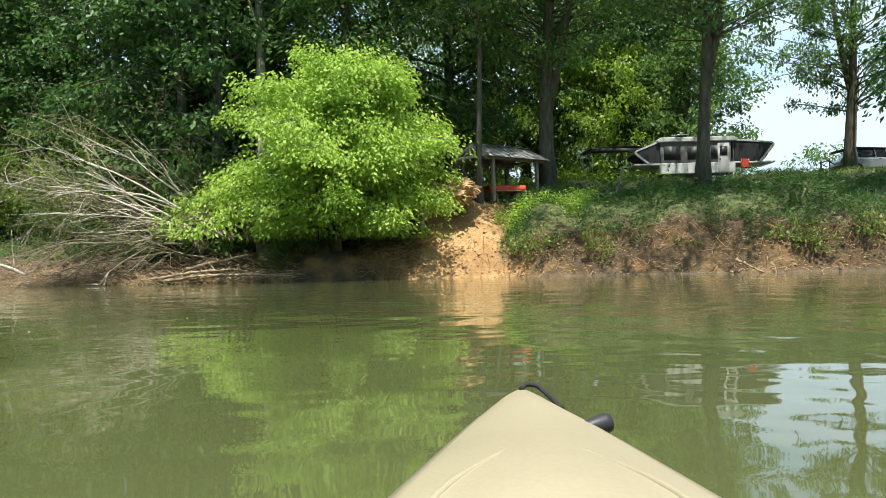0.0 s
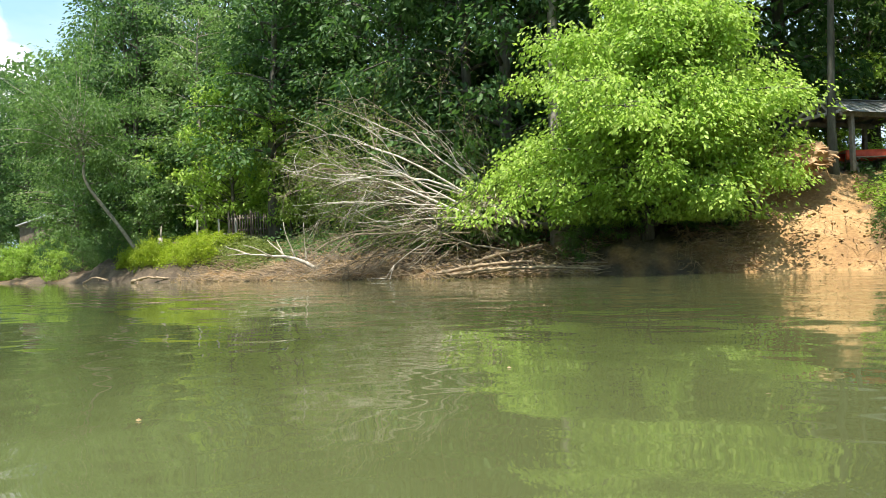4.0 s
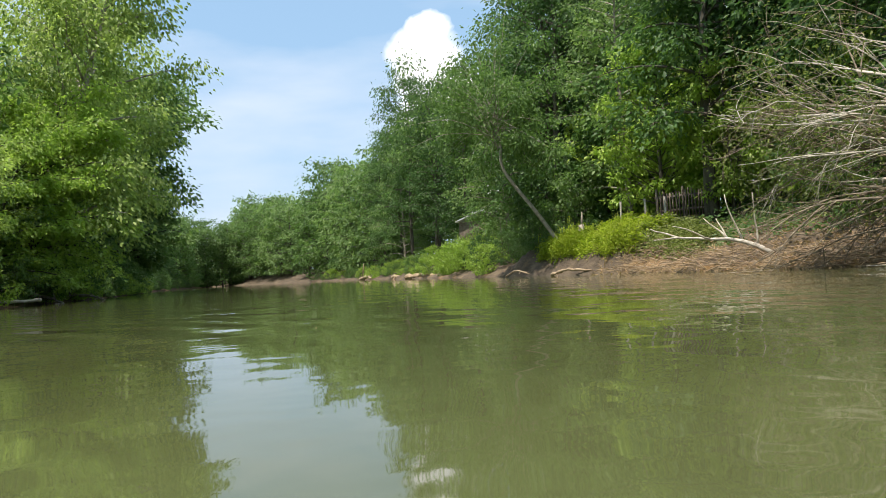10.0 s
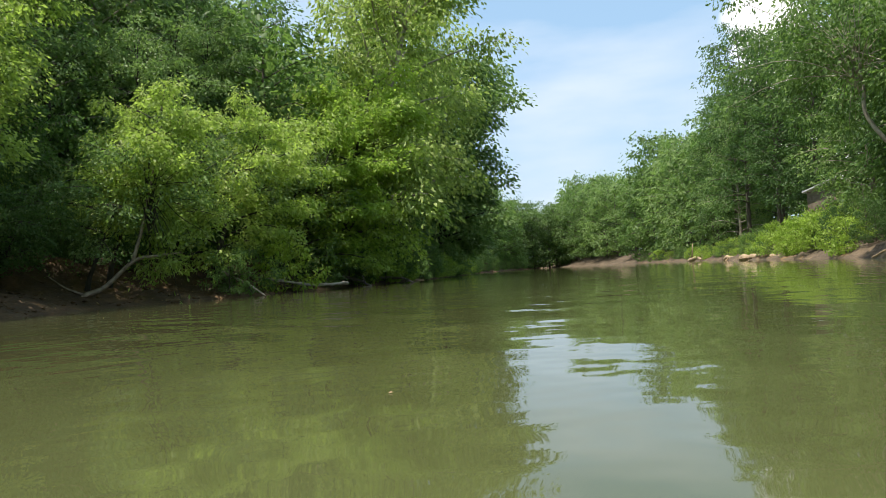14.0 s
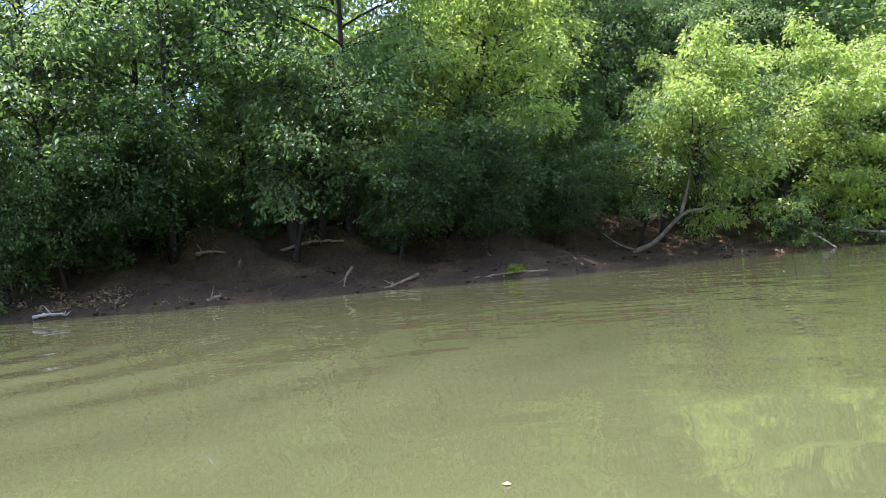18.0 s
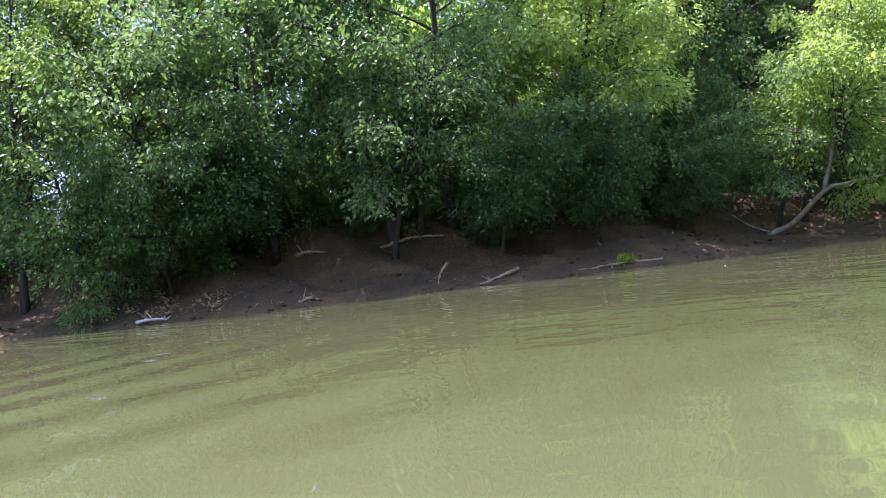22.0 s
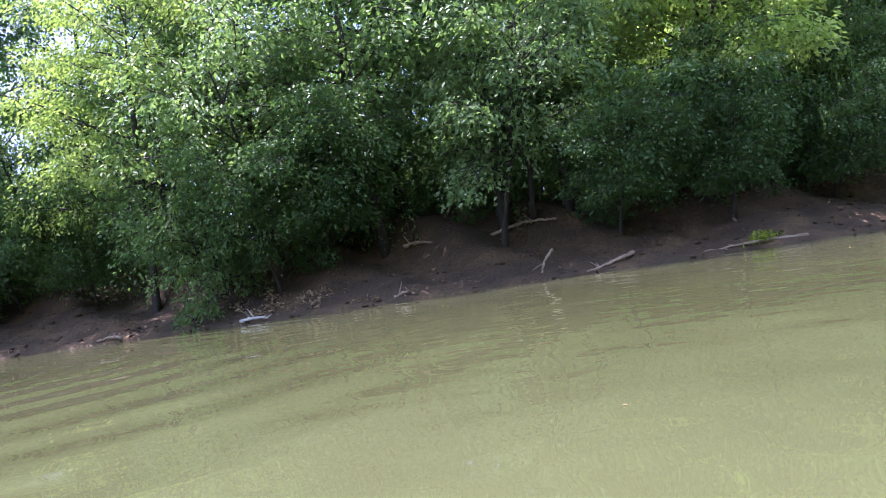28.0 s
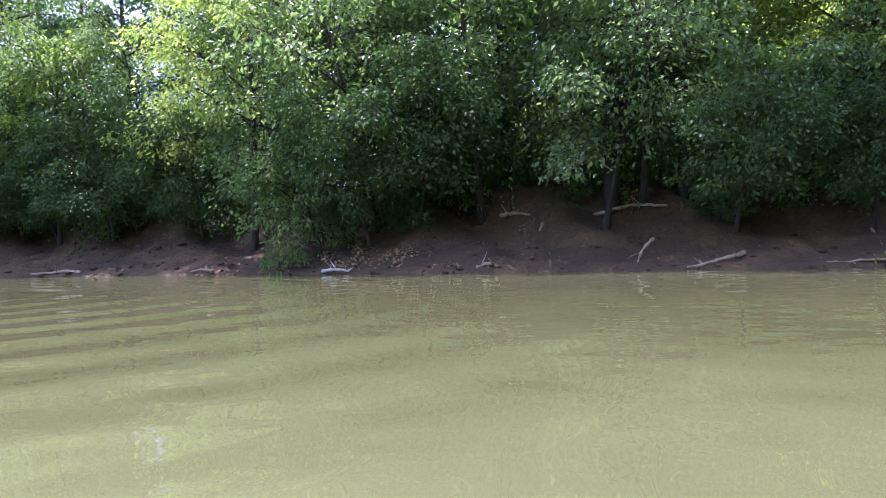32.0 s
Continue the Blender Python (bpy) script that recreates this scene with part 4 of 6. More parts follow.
TIN = surface("weathered_roof_metal", (0.17, 0.18, 0.175), (0.40, 0.40, 0.38), 2.0, 0.5, 0.1, 30, metallic=0.3)
TIMBER = surface("weathered_timber", (0.12, 0.095, 0.07), (0.30, 0.25, 0.19), 5, 0.85, 0.4, 50)
TIMBER_PALE = surface("pale_timber", (0.32, 0.29, 0.24), (0.55, 0.52, 0.45), 5, 0.8, 0.3, 50)
RED_CLOTH = surface("orange_red_plastic", (0.42, 0.045, 0.02), (0.60, 0.09, 0.03), 5, 0.5, 0.1)
SILVER = surface("silver_car_paint", (0.33, 0.34, 0.35), (0.42, 0.43, 0.44), 1.5, 0.28, 0.0, metallic=0.6)
GLASS_DARK = surface("dark_car_glass", (0.012, 0.014, 0.016), (0.03, 0.033, 0.036), 3, 0.06, 0.0, spec=0.6)
TARP = surface("dark_tarpaulin", (0.012, 0.013, 0.014), (0.045, 0.045, 0.045), 3, 0.7, 0.3)
DECK_TAN = surface("tan_kayak_plastic", (0.26, 0.225, 0.145), (0.35, 0.305, 0.20), 2.2, 0.42, 0.06, 120)
HULL_TAN = surface("tan_kayak_hull", (0.29, 0.25, 0.16), (0.38, 0.33, 0.22), 2.2, 0.42, 0.06, 120)
BLACK = surface("black_plastic", (0.012, 0.012, 0.013), (0.03, 0.03, 0.032), 12, 0.45, 0.1)
ROPE = surface("black_cord", (0.012, 0.012, 0.012), (0.03, 0.028, 0.026), 60, 0.85, 0.6, 200)
BOAT_WHITE = surface("white_boat_plastic", (0.70, 0.66, 0.66), (0.82, 0.80, 0.80), 2, 0.35, 0.03)
BOAT_BLUE = surface("blue_grey_boat_plastic", (0.24, 0.26, 0.31), (0.34, 0.37, 0.43), 2, 0.35, 0.03)
VINE = leaf_material("sunlit_vine_leaves", (0.13, 0.21, 0.015), (0.36, 0.43, 0.04), 0.45)
WHITE_ROOF = surface("pale_roof_sheet", (0.55, 0.57, 0.58), (0.75, 0.76, 0.77), 1, 0.5, 0.05)
DRY_REED = leaf_material("dead_reeds", (0.21, 0.14, 0.07), (0.50, 0.36, 0.20), 0.2)


def boxed(name, lo, hi, mat, parent, label="", bevel=0.01):
    g = Geo()
    g.box(lo, hi)
    return part(name, g, mat, parent, label, bevel=bevel)


def beam(name, p, q, w, h, mat, parent, label="", bevel=0.006):
    g = Geo()
    g.beam(p, q, w, h)
    return part(name, g, mat, parent, label, bevel=bevel)


def prism(name, outline, y0, y1, mat, parent, label="", bevel=0.02):
    """An outline in x, z drawn out from y0 to y1."""
    g = Geo()
    n = len(outline)
    v = [(x, y0, z) for x, z in outline] + [(x, y1, z) for x, z in outline]
    g.add(v, None, [(i, (i + 1) % n, n + (i + 1) % n, n + i) for i in range(n)])
    me = g.mesh(name, mat)
    bm = bmesh.new()
    bm.from_mesh(me)
    bm.verts.ensure_lookup_table()
    bm.faces.new([bm.verts[i] for i in range(n)][::-1])
    bm.faces.new([bm.verts[n + i] for i in range(n)])
    bmesh.ops.recalc_face_normals(bm, faces=bm.faces)
    bm.to_mesh(me)
    bm.free()
    return part(name, me, mat, parent, label, bevel=bevel)


def wheel(parent, at, r, wide, axis="y", rim=STEEL):
    g = Geo()
    prof = [(0.62, -0.5), (0.92, -0.5), (1.0, -0.3), (1.0, 0.3), (0.92, 0.5), (0.62, 0.5)]
    k = 20
    v = []
    for i in range(k):
        c, s = math.cos(i * 2 * math.pi / k), math.sin(i * 2 * math.pi / k)
        v += [(c * pr * r, pw * wide, s * pr * r) for pr, pw in prof]
    n = len(prof)
    g.add(v, None, [(i * n + j, ((i + 1) % k) * n + j, ((i + 1) % k) * n + (j + 1) % n, i * n + (j + 1) % n) for i in range(k) for j in range(n)])
    t = part("wheel", g, TYRE, parent, smooth=True)
    t.location = at
    h = Geo()
    h.tube([(0, -wide * 0.3, 0), (0, 0, 0), (0, wide * 0.3, 0)], [r * 0.6, r * 0.64, r * 0.6], 14)
    part("rim", h, rim, t)
    return t


# ---- camp on the high bank ----
def picnic_shelter():
    s = thing("picnic_shelter", (2.95, 38.9, ground_at(3.35, 38.9) + 0.28), 38, "open timber picnic shelter with a grey metal gable roof", "shelter")
    W, D, eave, ridge = 1.95, 1.35, 1.62, 2.30
    for x in (-1.45, 1.45):
        for y in (-1.1, 1.1):
            g = Geo()
            g.beam((x, y, -0.5), (x, y, eave), 0.15, 0.15)
            part("post", g, TIMBER, s, bevel=0.008)
    for y in (-1.1, 1.1):
        beam("beam", (-W, y, eave - 0.02), (W, y, eave - 0.02), 0.1, 0.18, TIMBER, s)
    for x in (-W + 0.06, -0.6, 0.6, W - 0.06):
        mat = TIMBER_PALE if x < -1 else TIMBER
        beam("tie_beam", (x, -D, eave + 0.09), (x, D, eave + 0.09), 0.06, 0.12, mat, s)
        for sgn in (-1, 1):
            beam("rafter", (x, sgn * D, eave + 0.06), (x, 0, ridge - 0.04), 0.06, 0.12, mat, s)
            beam("strut", (x, sgn * 0.55, eave + 0.1), (x, sgn * 0.15, ridge - 0.2), 0.05, 0.08, mat, s)
        beam("king_post", (x, 0, eave + 0.1), (x, 0, ridge - 0.1), 0.05, 0.09, mat, s)
    for sgn in (-1, 1):
        n = 9
        for k in range(n):
            x0, x1 = -W + k * 2 * W / n, -W + (k + 1) * 2 * W / n
            g = Geo()
            a, b = (sgn * (D + 0.18), eave - 0.02), (0.0, ridge + 0.05)
            v = [(x0, a[0], a[1]), (x1, a[0], a[1]), (x1, b[0], b[1]), (x0, b[0], b[1])]
            v += [(x, y, z + 0.012) for x, y, z in v]
            g.add(v, None, [(0, 3, 2, 1), (4, 5, 6, 7), (0, 1, 5, 4), (1, 2, 6, 5), (2, 3, 7, 6), (3, 0, 4, 7)])
            g.beam((x1, a[0], a[1] + 0.02), (x1, b[0], b[1] + 0.02), 0.03, 0.03)
            part("roof_sheet", g, TIN, s)
    beam("ridge_cap", (-W, 0, ridge + 0.075), (W, 0, ridge + 0.075), 0.22, 0.03, TIN, s)
    return s


def picnic_table():
    z = ground_at(2.9, 38.4)
    t = thing("picnic_table", (3.1, 38.3, z), 18, "picnic table under an orange-red cloth in the shelter", "table")
    for k in range(5):
        boxed("table_board", (-0.9, -0.36 + k * 0.145, 0.70), (0.9, -0.23 + k * 0.145, 0.74), TIMBER, t)
    for y in (-0.75, 0.6):
        boxed("bench_board", (-0.9, y, 0.42), (0.9, y + 0.22, 0.46), TIMBER, t)
    for x in (-0.6, 0.6):
        for sgn in (-1, 1):
            beam("leg", (x, sgn * 0.65, -0.2), (x, sgn * 0.22, 0.70), 0.04, 0.09, TIMBER, t)
        beam("cross_bar", (x, -0.72, 0.40), (x, 0.72, 0.40), 0.04, 0.09, TIMBER, t)
    g = Geo()
    xs, ys = np.linspace(-0.95, 0.95, 25), np.array([-0.45, -0.43, -0.4, 0.0, 0.4, 0.43, 0.45])
    zs = np.array([0.40, 0.60, 0.747, 0.748, 0.747, 0.60, 0.42])
    X, Y = np.meshgrid(xs, ys, indexing="ij")
    Z = np.tile(zs, (25, 1)) + 0.02 * np.sin(X * 14) * (np.abs(Y) > 0.41)
    Y = Y + 0.03 * np.sin(X * 11) * (np.abs(Y) > 0.41)
    i, j = np.meshgrid(np.arange(24), np.arange(6), indexing="ij")
    i, j = i.ravel(), j.ravel()
    g.add(np.stack([X, Y, Z], -1), None, np.column_stack([i * 7 + j, (i + 1) * 7 + j, (i + 1) * 7 + j + 1, i * 7 + j + 1]))
    c = tagged(part("tablecloth", g, RED_CLOTH, smooth=True), "orange-red plastic tablecloth on the picnic table", "tablecloth")
    sol = c.modifiers.new("thick", "SOLIDIFY")
    sol.thickness = 0.006
    c.matrix_basis = pose(3.1, 38.3, z, 0, 0, 18)


def camper():
    x, y = 14.0, 43.6
    s = thing("pop_up_camper", (x, y, ground_at(x, y) - 0.05), -2, "raised white pop-up camper with grey canvas bunk ends", "camper")
    s.scale = (1.15, 1.15, 1.15)
    prism("body", [(-1.75, 0.45), (1.75, 0.45), (1.78, 0.95), (-1.78, 0.95)], -1.0, 1.0, CAMPER_WHITE, s)
    prism("skirt", [(-1.6, 0.33), (1.6, 0.33), (1.7, 0.45), (-1.7, 0.45)], -0.95, 0.95, BLACK, s)
    for k, x0 in enumerate((-1.72, -0.62, 0.48)):
        boxed("wall_canvas", (x0, -0.98, 0.95), (x0 + 1.1, -0.94, 1.95), CANVAS, s)
        boxed("mesh_window", (x0 + 0.16, -0.99, 1.1), (x0 + 0.94, -0.975, 1.75), SCREEN, s, bevel=0)
    boxed("wall_canvas", (-1.72, 0.94, 0.95), (1.58, 0.98, 1.95), CANVAS, s)
    for x0 in (-1.72, 1.68):
        boxed("end_canvas", (x0, -0.94, 0.95), (x0 + 0.04, 0.94, 1.95), CANVAS, s)
    prism("roof", [(-1.85, 1.95), (1.85, 1.95), (1.9, 2.05), (1.7, 2.17), (-1.7, 2.17), (-1.9, 2.05)], -1.06, 1.06, CAMPER_WHITE, s, bevel=0.03)
    boxed("roof_vent", (-0.9, -0.2, 2.17), (-0.4, 0.25, 2.27), CAMPER_WHITE, s)
    g = Geo()
    g.tube([(-1.1, -0.7, 2.17), (-1.1, -0.7, 2.32), (-0.3, -0.7, 2.34), (-0.3, -0.7, 2.17)], 0.018, 6)
    part("roof_rack", g, STEEL, s)
    # bunk ends: rising roof cloth to the river side, mesh below
    for sgn, length, up in ((1, 1.9, 0.0), (-1, 1.2, -0.25)):
        x0, x1 = sgn * 1.75, sgn * (1.75 + length)
        boxed("bunk_platform", (min(x0, x1), -0.95, 0.88), (max(x0, x1), 0.95, 0.96), CAMPER_WHITE, s)
        prism("bunk_roof", [(x0, 1.95), (x0, 2.03), (x1 - sgn * 0.15, 1.88 + up), (x1, 1.78 + up), (x1 - sgn * 0.04, 1.72 + up), (x1 - sgn * 0.2, 1.81 + up)], -0.96, 0.96, ROOF_WHITE, s, "pale bunk roof cloth", bevel=0.01)
        prism("bunk_canvas", [(x0, 0.96), (x0, 1.95), (x1 - sgn * 0.18, 1.80 + up), (x1 - sgn * 0.02, 1.70 + up), (x1 - sgn * 0.45, 1.1), (x1 - sgn * 0.6, 0.96)], -0.93, -0.90, SCREEN, s, "dark mesh bunk wall", bevel=0)
        prism("bunk_canvas", [(x0, 0.96), (x0, 1.95), (x1 - sgn * 0.18, 1.80 + up), (x1 - sgn * 0.02, 1.70 + up), (x1 - sgn * 0.45, 1.1), (x1 - sgn * 0.6, 0.96)], 0.90, 0.93, CANVAS, s, bevel=0)
        prism("bunk_trim", [(x1 - sgn * 0.75, 0.96), (x1 - sgn * 0.6, 0.96), (x1 - sgn * 0.0, 1.70 + up), (x1 - sgn * 0.1, 1.76 + up)], -0.97, -0.935, ROOF_WHITE, s, "pale canvas edge", bevel=0)
        g = Geo()
        g.tube([(x0, -0.6, 0.5), (x1 - sgn * 0.3, -0.6, 0.9)], 0.02, 6)
        part("bunk_strut", g, STEEL, s)
    for x0 in (-0.45, 0.45):
        for yy in (-0.92, 0.92):
            wheel(s, (x0 * 0.0 + 0.1, yy, 0.30), 0.30, 0.18) if x0 > 0 else None
    for x0 in (-1.6, 1.6):
        for yy in (-0.9, 0.9):
            g = Geo()
            g.tube([(x0, yy, -0.2), (x0, yy, 0.45)], 0.03, 6)
            part("jack", g, STEEL, s)
    d = boxed("door", (0.95, -1.02, 0.5), (1.5, -0.985, 1.85), CAMPER_WHITE, s)
    boxed("door_window", (1.06, -1.03, 1.25), (1.39, -1.02, 1.7), SCREEN, d, bevel=0)
    boxed("door_handle", (1.02, -1.05, 1.05), (1.08, -1.02, 1.12), BLACK, d, bevel=0.004)
    boxed("step", (0.98, -1.35, 0.22), (1.47, -1.02, 0.26), STEEL, s)
    g = Geo()
    g.tube(curve_pts([(-0.2, 0.2, 2.17), (-0.2, 0.2, 3.2), (-0.18, 0.2, 3.9)], 4), 0.012, 5)
    part("aerial", g, BLACK, s)
    c = thing("camp_chair", (16.5, 42.0, ground_at(16.5, 42.0)), 20, "red folding camp chair beside the camper", "chair")
    boxed("seat", (-0.25, -0.22, 0.40), (0.25, 0.22, 0.43), RED_CLOTH, c)
    prism("backrest", [(-0.25, 0.43), (0.25, 0.43), (0.27, 0.92), (-0.27, 0.92)], 0.2, 0.225, RED_CLOTH, c)
    for p, q in (((-0.25, -0.22, 0), (-0.25, 0.2, 0.9)), ((0.25, -0.22, 0), (0.25, 0.2, 0.9)), ((-0.25, 0.25, 0), (-0.25, -0.22, 0.62)), ((0.25, 0.25, 0), (0.25, -0.22, 0.62))):
        g = Geo()
        g.tube([p, q], 0.012, 6)
        part("leg", g, STEEL, c)


def camp_canopy():
    x, y = 10.2, 44.6
    s = thing("camp_canopy", (x, y, ground_at(x, y)), 3, "low dark cloth canopy on poles beside the camper", "canopy")
    g = Geo()
    xs, ys = np.linspace(-1.9, 1.9, 17), np.linspace(-1.2, 1.2, 9)
    X, Y = np.meshgrid(xs, ys, indexing="ij")
    Z = 1.66 + 0.16 * np.cos(X / 1.9 * 1.5) - 0.06 * np.sin(X * 5) ** 2 * (np.abs(Y) > 1.0) + 0.05 * np.cos(Y * 1.4)
    i, j = np.meshgrid(np.arange(16), np.arange(8), indexing="ij")
    i, j = i.ravel(), j.ravel()
    g.add(np.stack([X, Y, Z], -1), None, np.column_stack([i * 9 + j, (i + 1) * 9 + j, (i + 1) * 9 + j + 1, i * 9 + j + 1]))
    cloth = part("cloth", g, TARP, s, smooth=True)
    sol = cloth.modifiers.new("thick", "SOLIDIFY")
    sol.thickness = 0.01
    boxed("valance", (-1.9, -1.22, 1.42), (1.9, -1.2, 1.66), TARP, s, bevel=0)
    for px, py in ((-1.85, -1.15), (1.85, -1.15), (-1.85, 1.15), (1.85, 1.15)):
        g = Geo()
        g.tube([(px, py, -0.1), (px, py, 1.68)], 0.022, 7)
        part("pole", g, STEEL, s)
    t = thing("camp_table", (x + 0.2, y + 0.2, ground_at(x, y)), 8, "small dark folding table under the canopy", "table")
    boxed("top", (-0.6, -0.3, 0.66), (0.6, 0.3, 0.70), BLACK, t)
    for px in (-0.52, 0.52):
        for py in (-0.24, 0.24):
            g = Geo()
            g.tube([(px, py, 0), (px, py, 0.66)], 0.014, 6)
            part("leg", g, STEEL, t)
    b = thing("storage_box", (11.0, 43.2, ground_at(11.0, 43.2)), 12, "small pale storage box standing on the grass", "box")
    boxed("body", (-0.22, -0.18, 0), (0.22, 0.18, 0.30), CAMPER_WHITE, b, bevel=0.02)
    boxed("lid", (-0.24, -0.2, 0.30), (0.24, 0.2, 0.36), CAMPER_WHITE, b, bevel=0.02)
    b = thing("cool_box", (14.2, 42.1, ground_at(14.2, 42.1)), -4, "blue cool box with a white lid by the camper", "cool box")
    boxed("body", (-0.5, -0.24, 0), (0.5, 0.24, 0.42), BOAT_BLUE, b, bevel=0.03)
    boxed("lid", (-0.52, -0.26, 0.42), (0.52, 0.26, 0.52), CAMPER_WHITE, b, bevel=0.03)


def parked_car():
    x, y = 25.4, 46.0
    s = thing("parked_car", (x, y, ground_at(x, y) - 0.02), 0, "silver hatchback with a dark cover over its roof", "car")
    prism("body", [(-2.05, 0.35), (2.05, 0.30), (2.1, 0.72), (1.2, 0.92), (-1.85, 0.98), (-2.1, 0.8)], -0.85, 0.85, SILVER, s, bevel=0.08)
    prism("cabin", [(-1.8, 0.96), (1.15, 0.92), (0.45, 1.42), (-1.3, 1.48)], -0.72, 0.72, GLASS_DARK, s, bevel=0.08)
    prism("roof_cover", [(-2.0, 1.36), (-1.3, 1.50), (0.5, 1.45), (0.9, 1.22), (0.5, 1.52), (-1.3, 1.60), (-2.05, 1.50)], -0.78, 0.78, TARP, s, bevel=0.03)
    for x0 in (-0.2, -1.25, 0.45):
        beam("pillar", (x0, -0.80, 0.95), (x0 - 0.05, -0.72, 1.45), 0.06, 0.05, SILVER, s)
    for x0 in (-1.3, 1.3):
        for yy in (-0.8, 0.8):
            wheel(s, (x0, yy, 0.32), 0.33, 0.21)
    for yy in (-0.62, 0.42):
        boxed("headlight", (2.0, yy, 0.58), (2.11, yy + 0.2, 0.70), GLASS_DARK, s)
    for x0 in (-1.2, -0.1):
        boxed("side_window", (x0, -0.735, 1.02), (x0 + 0.85, -0.715, 1.36), GLASS_DARK, s)
        boxed("door_handle", (x0 + 0.05, -0.875, 0.84), (x0 + 0.2, -0.85, 0.88), BLACK, s, bevel=0.005)
    boxed("wing_mirror", (0.75, -0.95, 0.98), (0.88, -0.82, 1.1), SILVER, s, bevel=0.03)
    boxed("bumper", (-2.2, -0.8, 0.36), (-2.02, 0.8, 0.58), BLACK, s, bevel=0.04)
    boxed("tail_light", (-2.12, -0.8, 0.72), (-2.04, -0.55, 0.92), RED_CLOTH, s)
    r = thing("bicycle_rack", (22.8, 45.6, ground_at(22.8, 45.6)), 0, "black rack at the rear of the car", "rack")
    for yy in (-0.5, 0.5):
        beam("arm", (0.0, yy, 0.5), (-0.45, yy, 0.75), 0.05, 0.05, BLACK, r)
        beam("upright", (-0.35, yy, 0.0), (-0.35, yy, 0.85), 0.05, 0.05, BLACK, r)
    beam("bar", (-0.45, -0.6, 0.75), (-0.45, 0.6, 0.75), 0.06, 0.06, BLACK, r)


picnic_shelter()
picnic_table()
camper()
camp_canopy()
parked_car()

# posts and poles on the bank
for at, top, r, label in (((7.85, 35.75), (8.35, 35.7, 4.75), 0.06, "leaning grey wooden post on the bank"), ((14.15, 31.0), (14.42, 30.95, 3.25), 0.04, "thin upright stake on the bank slope"),
                          ((6.3, 35.6), (6.35, 35.6, 3.75), 0.035, "short stake on the bank edge")):
    z = ground_at(*at)
    g = Geo()
    g.tube(curve_pts([(at[0], at[1], z - 0.3), ((at[0] + top[0]) / 2 + 0.02, at[1], (z + top[2]) / 2), top], 4), np.linspace(r, r * 0.8, 9), 8)
    tagged(part("wooden_post", g, TIMBER, smooth=True), label, "post", "bank posts")
g = Geo()
z = ground_at(7.0, 35.5)
g.tube(curve_pts([(6.1, 35.5, z + 0.12), (7.0, 35.45, z + 0.16), (8.0, 35.5, z + 0.2)], 4), 0.05, 7)
tagged(part("fallen_rail", g, TIMBER, smooth=True), "weathered rail lying along the bank edge", "rail")


# ---- wood on the banks ----
def branching(g, rng, p, d, length, r, depth, spread=0.5, gravity=0.0, kids=4, ends=None, sides=6, bow=0.11):
    d = d / np.linalg.norm(d)
    n = 6
    pts = [np.array(p, float)]
    for k in range(n):
        d = d + rng.normal(size=3) * bow + np.array([0, 0, gravity / n])
        d /= np.linalg.norm(d)
        pts.append(pts[-1] + d * length / n)
    pts = np.array(pts)
    pts[:, 2] = np.maximum(pts[:, 2], 0.05)
    g.tube(pts, np.linspace(r, r * 0.35, n + 1), max(3, sides))
    if ends is not None and depth <= 1:
        ends.extend(pts[2:])
    if depth > 0:
        for k in range(kids):
            i = rng.integers(1, n + 1)
            nd = d + rng.normal(size=3) * spread
            branching(g, rng, pts[i], nd, length * rng.uniform(0.42, 0.68), max(r * 0.45, 0.0075), depth - 1, spread, gravity * 0.7, kids, ends, sides - 1, bow)
    return pts


